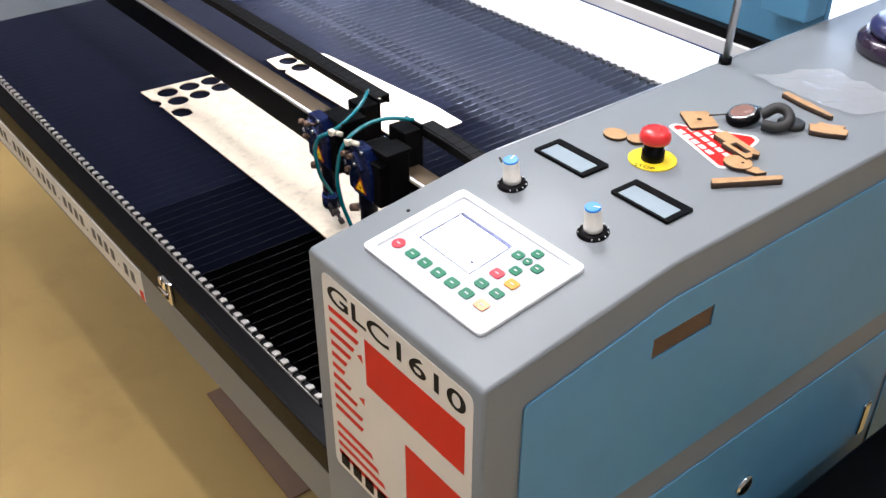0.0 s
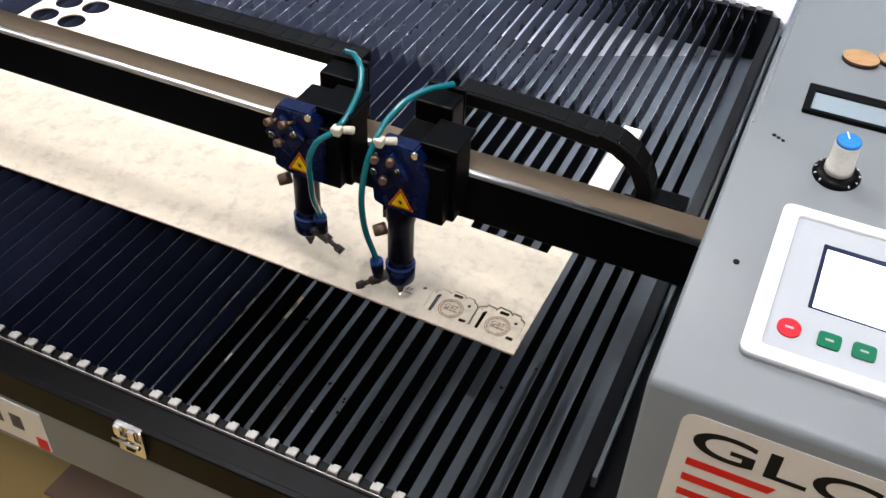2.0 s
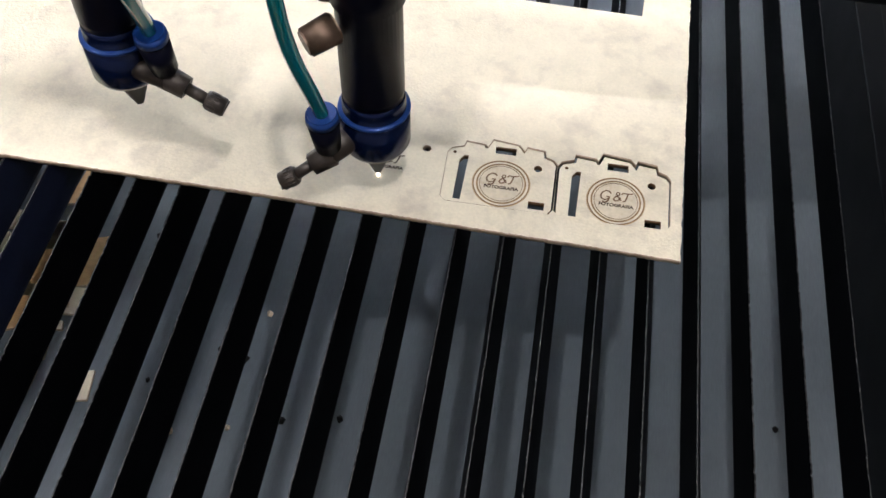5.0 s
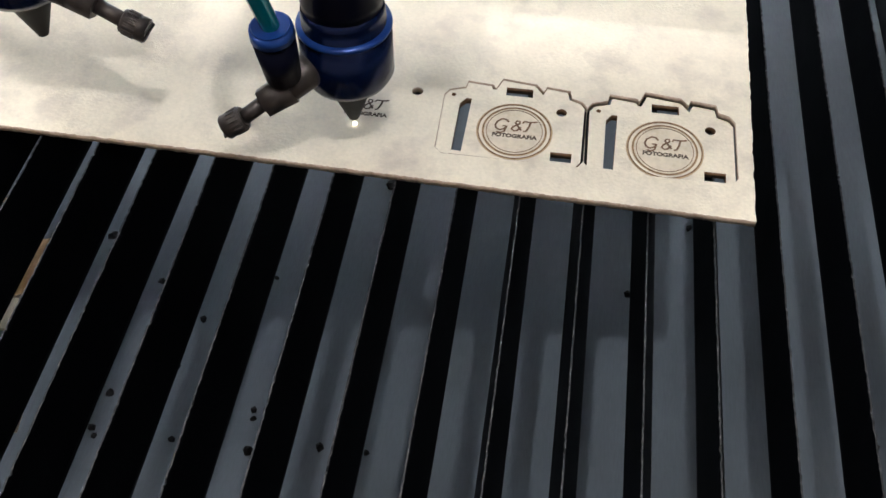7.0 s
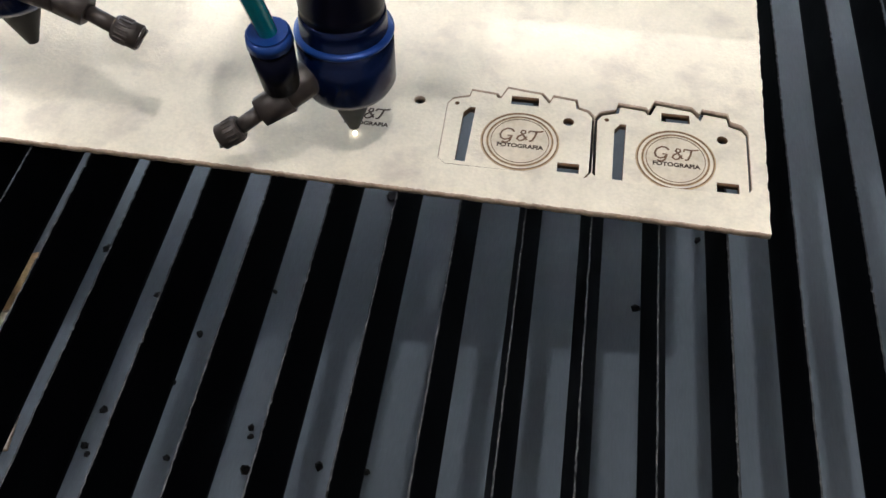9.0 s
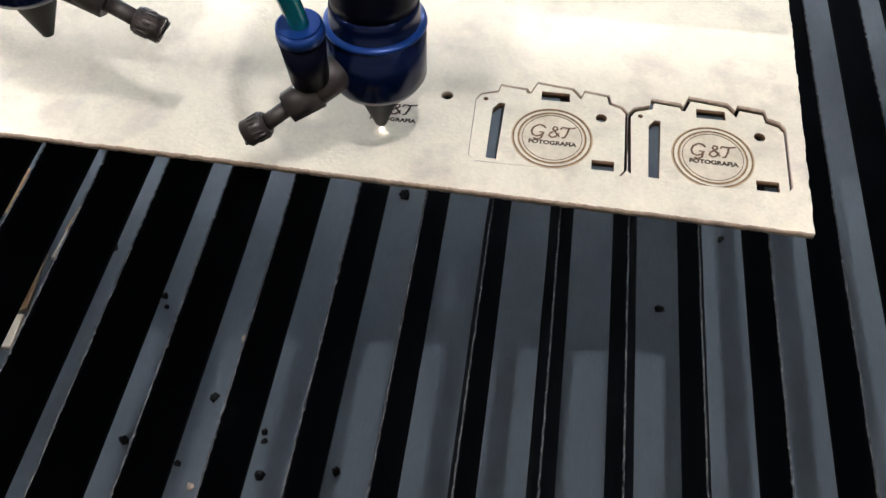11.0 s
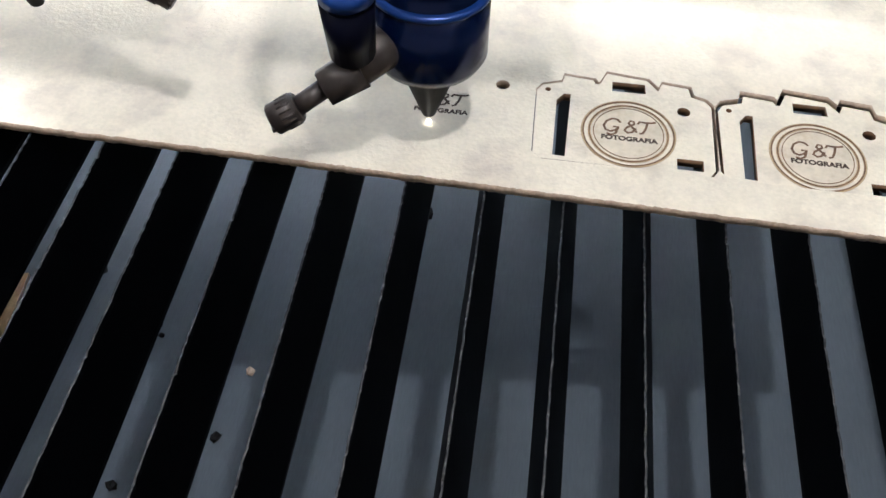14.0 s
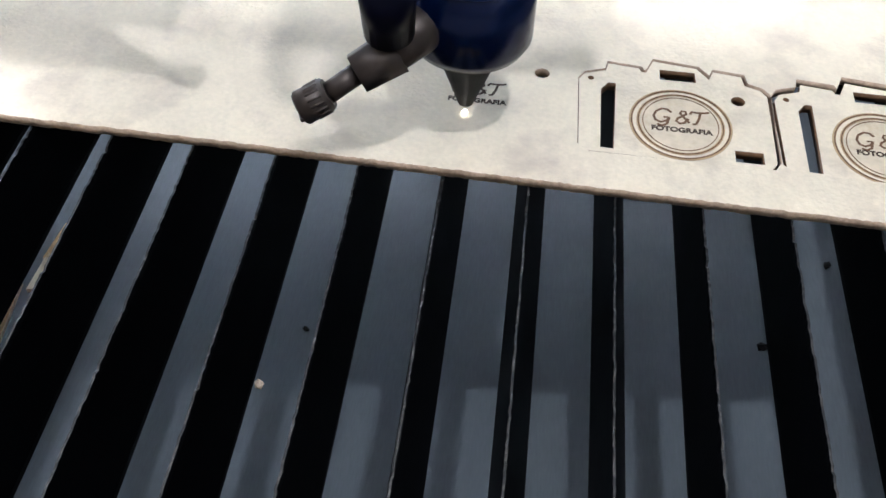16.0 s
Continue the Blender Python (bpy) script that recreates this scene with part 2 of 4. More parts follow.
def cut_sheet(name, loops, z0, z1, mats, m=None):
    """A flat sheet with holes: closed loops of (x, y), even-odd filled, between two heights; cut sides take the second material."""
    cu = bpy.data.curves.new(name, "CURVE")
    cu.dimensions, cu.fill_mode, cu.extrude = "2D", "BOTH", (z1 - z0) / 2
    for loop in loops:
        s = cu.splines.new("POLY")
        s.points.add(len(loop) - 1)
        for p, q in zip(s.points, loop):
            p.co = (q[0], q[1], 0, 1)
        s.use_cyclic_u = True
    ob = bpy.data.objects.new(name, cu)
    me = bpy.data.meshes.new_from_object(ob)
    bpy.data.objects.remove(ob)
    me.transform(pose(0, 0, (z0 + z1) / 2))
    me.materials.clear()
    for mm in mats:
        me.materials.append(mm)
    for p in me.polygons:
        p.material_index = 1 if len(mats) > 1 and abs(p.normal.z) < 0.5 else 0
    w = bmesh.new()
    w.from_mesh(me)
    bmesh.ops.remove_doubles(w, verts=w.verts, dist=1e-6)
    w.to_mesh(me)
    w.free()
    if m is not None:
        me.transform(m)
    return me


def lettering(text, size, m, mat, width=None, depth=0.0001, shear=0.0, offset=0.0):
    cu = bpy.data.curves.new("text", "FONT")
    cu.body, cu.size, cu.align_x, cu.align_y = text, size, "CENTER", "CENTER"
    cu.extrude, cu.shear, cu.offset = depth, shear, offset
    ob = bpy.data.objects.new("text", cu)
    me = bpy.data.meshes.new_from_object(ob)
    bpy.data.objects.remove(ob)
    if width:
        xs = [v.co.x for v in me.vertices]
        me.transform(Matrix.Diagonal((width / (max(xs) - min(xs)), 1, 1, 1)))
    me.materials.clear()
    me.materials.append(mat)
    me.transform(m)
    return me


def pipe(name, points, radius, mat, parent=None, label="", seg=10):
    """A round tube through the points, as a mesh."""
    cu = bpy.data.curves.new(name, "CURVE")
    cu.dimensions, cu.bevel_depth, cu.bevel_resolution, cu.resolution_u = "3D", radius, 4, seg
    cu.use_fill_caps = True
    s = cu.splines.new("BEZIER")
    s.bezier_points.add(len(points) - 1)
    for b, p in zip(s.bezier_points, points):
        b.co = p
        b.handle_left_type = b.handle_right_type = "AUTO"
    ob = bpy.data.objects.new(name, cu)
    me = bpy.data.meshes.new_from_object(ob)
    bpy.data.objects.remove(ob)
    me.materials.clear()
    me.materials.append(mat)
    for p in me.polygons:
        p.use_smooth = True
    return part(name, me, None, parent, label)


def circle(cx, cy, rx, ry=None, n=40, a0=0, a1=360):
    ry = rx if ry is None else ry
    full = a1 - a0 == 360
    return [(cx + rx * math.cos(radians(a0 + (a1 - a0) * i / (n if full else n - 1))), cy + ry * math.sin(radians(a0 + (a1 - a0) * i / (n if full else n - 1)))) for i in range(n)]


def stroke(points, w):
    """A closed outline round an open line, w wide."""
    left, right = [], []
    for i, p in enumerate(points):
        a, b = points[max(i - 1, 0)], points[min(i + 1, len(points) - 1)]
        d = math.hypot(b[0] - a[0], b[1] - a[1]) or 1
        nx, ny = -(b[1] - a[1]) / d * w / 2, (b[0] - a[0]) / d * w / 2
        left.append((p[0] + nx, p[1] + ny))
        right.append((p[0] - nx, p[1] - ny))
    return left + right[::-1]


def solid(bm_or_list, mats, name, label, category, group=""):
    """A loose thing of one mesh."""
    ob = part(name, bm_or_list, mats)
    return tagged(ob, label, category, group)


# ---------------- room ----------------
def structure(name, bm, mat, label, category):
    return tagged(part(name, bm, mat), label, category, kind="structure")


structure("floor", box(bmesh.new(), -6, 5, -5, 5.1, -0.1, 0), FLOOR, "tan painted concrete workshop floor", "floor")
structure("ceiling", box(bmesh.new(), -6, 5, -5, 5.1, 3.2, 3.3), CEIL, "plain white workshop ceiling", "ceiling")
structure("wall_west", box(bmesh.new(), -6.2, -6, -5, 5.1, 0, 3.2), WALL, "plain pale workshop wall", "wall")
structure("wall_east", box(bmesh.new(), 5, 5.2, -5, 5.1, 0, 3.2), WALL, "plain pale workshop wall", "wall")
structure("wall_south", box(bmesh.new(), -6.2, 5.2, -5.2, -5, 0, 3.2), WALL, "plain pale workshop wall", "wall")
# unseen wall; its window opening is assumed, to hold the cool fill light
wall = bmesh.new()
box(wall, -6.2, -2.8, 5.1, 5.3, 0, 3.2)
box(wall, 0.4, 5.2, 5.1, 5.3, 0, 3.2)
box(wall, -2.8, 0.4, 5.1, 5.3, 0, 1.1)
box(wall, -2.8, 0.4, 5.1, 5.3, 2.7, 3.2)
structure("wall_north", wall, WALL, "unseen pale workshop wall with a wide assumed window opening", "wall")
# an unseen lamp body for each bulb, the added fill ones included
for place in BULBS:
    b = thing("unseen_ceiling_lamp", "unseen round white ceiling lamp with a bare glowing bulb", "lamp", "ceiling lamps")
    part("base", lathe(bmesh.new(), [(0.06, 3.12), (0.06, 3.2)], m=pose(place[0], place[1], 0)), WHITE, b)
    part("bulb", lathe(bmesh.new(), [(0.02, 2.93), (0.045, 2.96), (0.05, 3.0), (0.03, 3.08), (0.025, 3.12)], m=pose(place[0], place[1], 0)), BULB_GLOW, b)

sheet = solid(box(bmesh.new(), -0.81, -0.36, -0.085, 0.35, 0.0, 0.006, 0.001, m=pose(0, 0, 0, 0, 0, -2)), CARD, "cardboard_sheet", "flat brown cardboard sheet lying on the floor", "cardboard")

unit = thing("equipment_box", "black plastic equipment box with a lit green lamp beside the console", "equipment box")
part("case", box(bmesh.new(), 0.605, 0.80, 0.16, 0.62, 0.0, 0.60, 0.012, 3), BLACK, unit)
plate = part("control_plate", box(bmesh.new(), 0.615, 0.70, 0.165, 0.195, 0.601, 0.605, 0.0015), GREY, unit, "grey control plate")
part("slot", box(bmesh.new(), 0.652, 0.69, 0.176, 0.183, 0.6052, 0.6058), BLACK, plate)
part("lamp", lathe(bmesh.new(), [(0.006, 0.6052), (0.0045, 0.6075)], 16, pose(0.638, 0.18, 0)), LED, plate, "small glowing green lamp")
part("grip", rod(bmesh.new(), (0.62, 0.60, 0.60), (0.62, 0.60, 0.66), 0.02, seg=20, bevel=0.008), BLACK, unit)

# ---------------- laser cutter: body ----------------
X0, X1 = -1.72, 0.251
cutter = thing("laser_cutter", "grey and black flatbed laser cutter with an open front flap", "laser cutter")
part("belly", box(bmesh.new(), X0, X1 - 0.004, -0.232, 1.2, 0.553, 0.563), BLACK, cutter)
part("front_panel", box(bmesh.new(), X0, X1 - 0.001, -0.300, -0.288, 0.668, 0.752, 0.003), GREY, cutter, "grey powder-coated front panel")
flap = part("front_rail", box(bmesh.new(), X0, X1 - 0.001, -0.301, -0.292, 0.754, 0.803, 0.0015), BLACK, cutter, "glossy black front rail")
b = bmesh.new()
box(b, X0, X1 - 0.002, -0.2915, -0.252, 0.752, 0.787, 0.002)
part("inner_rail", b, BLACK, cutter)
# a pale strip draws the highlight along the rail
part("rail_highlight", box(bmesh.new(), X0, 0.15, -0.2550, -0.2538, 0.787, 0.7915), TAB, cutter, "thin pale strip painted as an edge highlight")
latch = part("latch", box(bmesh.new(), -0.262, -0.228, -0.309, -0.3015, 0.768, 0.812, 0.002), CHROME, cutter, "small chrome toggle latch")
b = bmesh.new()
box(b, -0.258, -0.250, -0.314, -0.309, 0.80, 0.815, 0.001)
box(b, -0.240, -0.232, -0.314, -0.309, 0.80, 0.815, 0.001)
rod(b, (-0.262, -0.313, 0.792), (-0.228, -0.313, 0.792), 0.0025)
part("latch_loop", b, CHROME, latch)
part("latch_slot", box(bmesh.new(), -0.250, -0.240, -0.3105, -0.309, 0.775, 0.79), BLACK, latch)
st = part("banner_sticker", box(bmesh.new(), -1.25, -0.385, -0.3018, -0.3002, 0.68, 0.748), LABEL, cutter, "long white sticker with dark lettering bars")
for i in range(26):
    x = -1.21 + i * 0.031
    w = 0.017 if i % 5 != 3 else 0.005
    bar = box(bmesh.new(), x, x + w, -0.3024, -0.3017, 0.702, 0.726 if w > 0.01 else 0.707)
    part("letter_bar", bar, INK_GREY, st)
part("corner_mark", box(bmesh.new(), -0.402, -0.386, -0.3024, -0.3017, 0.681, 0.7), RED, st)


def tray_z(x):
    """Height of the dust tray, which falls away from the console side and then runs level."""
    return 0.655 + 0.28 * (max(x, -0.27) - 0.03)


b = bmesh.new()
sect = [(0.187, tray_z(0.187)), (-0.27, tray_z(-0.27)), (X0 + 0.02, tray_z(-0.27))]
sect += [(x, z - 0.004) for x, z in sect[::-1]]
near_end, far_end = [[b.verts.new((x, y, z)) for x, z in sect] for y in (-0.232, 1.0)]
b.faces.new(near_end)
b.faces.new(far_end[::-1])
for i in range(6):
    b.faces.new((near_end[i], far_end[i], far_end[(i + 1) % 6], near_end[(i + 1) % 6]))
bmesh.ops.recalc_face_normals(b, faces=b.faces)
part("tray", b, TRAY, cutter, "smooth grey metal dust tray sloping under the slats")
b = bmesh.new()
box(b, X0, X0 + 0.03, -0.29, 1.25, 0.565, 0.86, 0.003)
part("left_wall", b, GREY, cutter)
b = bmesh.new()
box(b, 0.187, 0.204, -0.25, 0.98, 0.70, 0.786, 0.001)
box(b, 0.2045, 0.2455, -0.25, 0.98, 0.565, 0.752, 0.001)
part("side_frame", b, BLACK, cutter, "black side frame of the bed")
part("side_frame_edge", box(bmesh.new(), 0.2050, 0.2105, -0.12, 0.98, 0.7525, 0.770, 0.0006), GREY, cutter, "pale grey edge strip")
b = bmesh.new()
box(b, X0 + 0.03, 0.187, -0.2515, -0.240, 0.70, 0.789, 0.001)
part("front_comb", b, BLACK, cutter)
b = bmesh.new()
box(b, X0 + 0.03, 0.187, 0.966, 0.985, 0.70, 0.795, 0.001)
part("rear_comb", b, BLACK, cutter)
b = bmesh.new()
box(b, X0 + 0.03, 0.247, 0.990, 1.075, 0.60, 0.815, 0.002)
part("rear_ledge", b, WHITE_METAL, cutter, "bright white rear sheet-metal ledge")
b = bmesh.new()
box(b, X0 + 0.03, 0.247, 1.079, 1.15, 0.60, 0.835, 0.002)
part("rear_step", b, WHITE_METAL, cutter, "white sheet-metal step")
part("rear_strip", box(bmesh.new(), X0 + 0.03, 0.247, 1.153, 1.165, 0.60, 0.92, 0.001), NAVY_STRIP, cutter, "dark navy strip")
part("rear_wall", box(bmesh.new(), X0, 0.247, 1.20, 1.215, 0.60, 1.10, 0.001), WHITE_METAL, cutter)
hood = thing("rear_hood", "blue sheet-metal hood over the back of the cutter", "hood")
b = bmesh.new()
box(b, X0, 0.248, 0.72, 0.735, 1.1045, 1.50, 0.003)
box(b, X0, 0.248, 0.7355, 1.26, 1.49, 1.50, 0.001)
box(b, 0.16, 0.248, 0.66, 0.7195, 1.18, 1.50, 0.004)
part("panel", b, BLUE, hood)
part("lower_edge", box(bmesh.new(), X0, 0.16, 0.700, 0.7195, 1.085, 1.11, 0.002), BLACK, hood, "dark lower edge strip")
# lip added to keep the tube's light off the tray under the sheet
part("lamp_shield_lip", box(bmesh.new(), X0, 0.16, 0.690, 0.6995, 1.064, 1.09, 0.001), WHITE_METAL, hood, "white lip added in front of the lamp to cut its light")
tl = thing("tube_lamp", "long bright white tube lamp under the rear hood", "lamp")
part("tube", rod(bmesh.new(), (X0 + 0.1, 0.716, 1.074), (0.15, 0.716, 1.074), 0.008), TUBE_LIGHT, tl)
part("holder", box(bmesh.new(), X0 + 0.08, 0.16, 0.7205, 0.735, 1.086, 1.104), WHITE, tl)
gas = thing("gas_strut", "thin grey steel gas strut standing on the console edge", "gas strut")
part("piston", rod(bmesh.new(), (0.262, 0.437, 1.176), (0.262, 0.47, 1.75), 0.0055), STEEL, gas)
part("foot", rod(bmesh.new(), (0.262, 0.437, 1.1765), (0.262, 0.437, 1.186), 0.010), BLACK, gas)

# ---------------- laser heads ----------------
def thumb_screw(name, parent, at, aim, r=0.006, length=0.012):
    """A knurled brass adjusting screw."""
    a, d = Vector(at), Vector(aim).normalized()
    b = bmesh.new()
    rod(b, a, a + d * length, r, r * 0.95, 14, bevel=0.0008)
    rod(b, a - d * 0.012, a, r * 0.45, seg=10)
    return part(name, b, BRASS, parent, "dull brass thumb screw")


def warning_triangle(parent, at, side, lean):
    """A yellow laser warning triangle with an orange and black border."""
    h = side * 0.866
    m = Matrix.Translation(at) @ pose(0, 0, 0, 90 + lean, 0, 0)

    def tri(s):
        return [(-side / 2 * s, -h / 3 * s), (side / 2 * s, -h / 3 * s), (0, h * 2 / 3 * s)]
    base = part("warning_sticker", cut_sheet("sticker", [tri(1.0)], 0, 0.0004, [ORANGE], m), None, parent, "orange-edged yellow laser warning triangle")
    part("border", cut_sheet("border", [tri(0.86)], 0.0004, 0.0006, [INK], m), None, base)
    part("field", cut_sheet("field", [tri(0.74)], 0.0006, 0.0008, [YELLOW_FOIL], m), None, base)
    star = []
    for i in range(32):
        r = (0.0026, 0.0012)[i % 2] if i % 4 else 0.0045
        star.append((r * math.cos(i * math.pi / 16), r * math.sin(i * math.pi / 16) - 0.0005))
    part("sun_mark", cut_sheet("mark", [star], 0.0008, 0.001, [INK], m), None, base)


def laser_head(x, y, dz, side, label):
    """A carriage with mirror mount, lens tube, nozzle and air fitting; x and y are the nozzle's axis, side the way the fitting points."""
    h = thing("laser_carriage", label, "laser cutting head", "laser heads")
    z = dz
    q = -0.009 + dz * 0.25
    # carriage plate and housing
    b = bmesh.new()
    box(b, x - 0.006, x + 0.064, 0.004, 0.044, 0.951 + q, 1.045 + q, 0.002)
    box(b, x + 0.020, x + 0.058, -0.012, 0.0045, 0.955 + q, 1.03 + q, 0.002)
    part("carriage", b, BLACK, h, "black carriage block")
    # mirror mount with its slanted face
    b = bmesh.new()
    sect = [(-0.030, 0.965), (-0.012, 0.958), (0.034, 0.958), (0.036, 1.012), (0.018, 1.046), (-0.022, 1.046), (-0.034, 1.022)]
    lo = [b.verts.new((x + p[0] + 0.006, -0.016, p[1] + q)) for p in sect]
    hi = [b.verts.new((x + p[0] + 0.006, 0.006, p[1] + q)) for p in sect]
    b.faces.new(lo)
    b.faces.new(hi[::-1])
    for i in range(len(sect)):
        b.faces.new((lo[i], hi[i], hi[(i + 1) % len(sect)], lo[(i + 1) % len(sect)]))
    bmesh.ops.recalc_face_normals(b, faces=b.faces)
    bmesh.ops.bevel(b, geom=list(b.edges), offset=0.0018, segments=2, affect="EDGES")
    part("mirror_mount", b, NAVY, h, "navy anodised mirror mount")
    b = bmesh.new()
    box(b, -0.019, 0.019, -0.004, 0.004, -0.017, 0.017, 0.0015, m=pose(x - 0.004, -0.019, 1.014 + q, 0, 38 * side, 0))
    part("mirror_plate", b, NAVY, h)
    b = bmesh.new()
    box(b, x + 0.026, x + 0.068, -0.004, 0.046, 1.0455 + q, 1.052 + q, 0.0015)
    part("top_plate", b, BLACK, h)
    for dx, dzz in ((-0.016, 1.032), (0.002, 1.034), (-0.006, 1.008)):
        thumb_screw("thumb_screw", h, (x + dx, -0.026, dzz + q), (-0.35 * side, -1, 0.25), 0.0047, 0.009)
    for dx, dzz in ((0.010, 1.022), (-0.018, 1.014), (0.030, 1.05)):
        b = bmesh.new()
        rod(b, (x + dx, -0.0245, dzz + q), (x + dx, -0.028, dzz + q), 0.0042, seg=14, bevel=0.0006)
        part("cap_screw", b, CHROME, h, "small bright cap screw")
    warning_triangle(h, (x + 0.010, -0.0168, 0.976 + q), 0.031, 0)
    # lens tube
    b = lathe(bmesh.new(), [(0.0150, 0.868 + z), (0.0152, 0.872 + z), (0.0152, 0.925 + z), (0.0168, 0.926 + z), (0.0168, 0.950), (0.015, 0.9505)], 40, pose(x, y, 0))
    part("lens_tube", b, TUBE, h, "dark blue-black lens tube")
    b = lathe(bmesh.new(), [(0.0120, 0.8325 + z), (0.0160, 0.8340 + z), (0.0176, 0.837 + z), (0.0176, 0.8578 + z), (0.0158, 0.8580 + z), (0.0156, 0.865 + z), (0.0152, 0.868 + z)], 48, pose(x, y, 0))
    collar = part("collar", b, COLLAR, h, "shiny blue anodised collar")
    b = lathe(bmesh.new(), [(0.0159, 0.8581 + z), (0.0178, 0.8581 + z), (0.0180, 0.8586 + z), (0.0178, 0.8596 + z), (0.0159, 0.8598 + z)], 48, pose(x, y, 0))
    part("rim", b, RIM, collar, "bright blue rim")
    b = lathe(bmesh.new(), [(0.0014, 0.8105 + z), (0.0022, 0.8110 + z), (0.0095, 0.8310 + z), (0.0112, 0.8325 + z)], 32, pose(x, y, 0))
    part("nozzle", b, NOZZLE, h, "dark conical nozzle")
    b = bmesh.new()
    rod(b, (x - 0.012, y - 0.012, 0.917 + z), (x - 0.024, y - 0.022, 0.914 + z), 0.0075, 0.0068, 16, bevel=0.001)
    part("clamp_screw", b, BRASS, h, "dull brass clamp screw")
    b = bmesh.new()
    box(b, x - 0.0215, x - 0.0155, y - 0.004, y + 0.012, 0.922 + z, 0.962 + z, 0.001)
    part("scale_strip", b, CHROME, h)
    # air fitting: a push-in elbow with a needle screw
    s = side
    fy, fx = (1.0, 1.0) if s < 0 else (0.3, 1.25)
    e = Vector((x + s * 0.0195 * fx, y - 0.020 * (0.3 + 0.7 * fy), 0.842 + z))
    k1, k2, k3 = e + Vector((s * 0.008 * fx, -0.004 * fy, -0.005)), e + Vector((s * 0.015 * fx, -0.0075 * fy, -0.0095)), e + Vector((s * 0.0225 * fx, -0.0105 * fy, -0.0135))
    b = bmesh.new()
    rod(b, (x + s * 0.008, y - 0.008, 0.846 + z), e, 0.0068, 0.0062, 16)
    rod(b, e + Vector((-s * 0.002, 0.001, 0.0)), k1, 0.0066, 0.0058, 6)
    rod(b, k1, k2, 0.0030, seg=12)
    fit = part("air_fitting", b, BRONZE, h, "dark bronze air fitting with a needle screw")
    b = bmesh.new()
    rod(b, k2, k3, 0.0046, 0.0049, 20, bevel=0.0005)
    turn = (k3 - k2).to_track_quat("Z", "Y")
    for i in range(16):
        a = i * math.pi / 8
        o = turn @ Vector((0.0046 * math.cos(a), 0.0046 * math.sin(a), 0))
        rod(b, k2 + (k3 - k2) * 0.15 + o, k2 + (k3 - k2) * 0.6 + o, 0.0005, seg=5)
    box(b, -0.0048, 0.0048, -0.0005, 0.0005, -0.0006, 0.0006, m=Matrix.Translation(k3) @ turn.to_matrix().to_4x4())
    part("needle_screw", b, BRONZE, fit, "knurled slotted screw head")
    b = bmesh.new()
    rod(b, e + Vector((0, 0.0010, 0.0045)), e + Vector((0, -0.003, 0.026)), 0.0066, 0.0078, 20, bevel=0.001)
    part("elbow", b, TUBE, fit)
    c = bmesh.new()
    rod(c, e + Vector((0, -0.003, 0.0265)), e + Vector((0, -0.0037, 0.032)), 0.0082, 0.0076, 20, bevel=0.0008)
    part("hose_collar", c, RIM, fit, "bright blue push-in collar")
    top = e + Vector((0, -0.0037, 0.032))
    # hose, its clip and the chain mount behind the beam
    mx = x + 0.008 if side < 0 else x + 0.014
    if side < 0:
        way = [top, (x - 0.027, -0.034, 0.94 + z), (x - 0.025, -0.036, 1.0 + z), (x - 0.018, -0.022, 1.040), (x - 0.014, 0.0, 1.056), (x + 0.0, 0.04, 1.068), (x + 0.022, 0.085, 1.062)]
        clip = (x - 0.014, -0.020, 1.040)
    else:
        way = [top, (x + 0.034, -0.034, 0.94 + z), (x + 0.042, -0.034, 1.0 + z), (x + 0.058, -0.018, 1.036), (x + 0.064, 0.01, 1.052), (x + 0.056, 0.045, 1.068), (x + 0.036, 0.07, 1.072), (x + 0.012, 0.09, 1.062)]
        clip = (x + 0.060, -0.018, 1.036)
    pipe("air_hose", way, 0.0035, HOSE, h, "glossy teal air hose")
    b = bmesh.new()
    box(b, clip[0] - 0.0055, clip[0] + 0.0055, clip[1] - 0.006, clip[1] + 0.006, clip[2] - 0.005, clip[2] + 0.005, 0.002)
    rod(b, (clip[0] + 0.005, clip[1] + 0.004, clip[2]), (clip[0] + 0.016, clip[1] + 0.010, clip[2] - 0.001), 0.0045, seg=14, bevel=0.001)
    part("hose_clip", b, CLIP, h, "cream plastic hose clip")
    b = bmesh.new()
    box(b, mx - 0.018, mx + 0.027, 0.089, 0.094, 0.97, 1.055, 0.001)
    box(b, mx - 0.018, mx + 0.027, 0.056, 0.0885, 0.9845, 1.05, 0.002)
    part("chain_mount", b, BLACK, h, "black bracket for the cable chain")
    return h


HX, HY = -0.0850, 0.005
laser_head(HX, HY, -0.003, -1, "navy laser cutting head with teal hose, nozzle close over sheet")
laser_head(HX - 0.1255, HY + 0.004, 0.022, 1, "navy laser cutting head with a teal hose, raised a little higher")
solid(lathe(bmesh.new(), [(0.0005, 0.8036), (0.0009, 0.8042), (0.0005, 0.8049)], 10, pose(HX, HY, 0)), SPARK, "spark", "tiny white glowing spark on the sheet under the nozzle", "spark")

# ---------------- gantry ----------------
gantry = thing("gantry_beam", "long black gantry beam with a polished guide strip", "gantry beam")
part("beam", box(bmesh.new(), -1.66, 0.29, 0.0485, 0.086, 0.914, 0.978, 0.0015), BLACK, gantry, "black beam face")
part("top_plate", box(bmesh.new(), -1.66, 0.29, 0.053, 0.0875, 0.9785, 0.982, 0.0005), BEAM_TOP, gantry, "dull bronze-grey aluminium top")
part("guide_rod", rod(bmesh.new(), (-1.66, 0.0488, 0.980), (0.275, 0.0488, 0.980), 0.0042), STEEL, gantry, "polished steel guide strip")
b = bmesh.new()
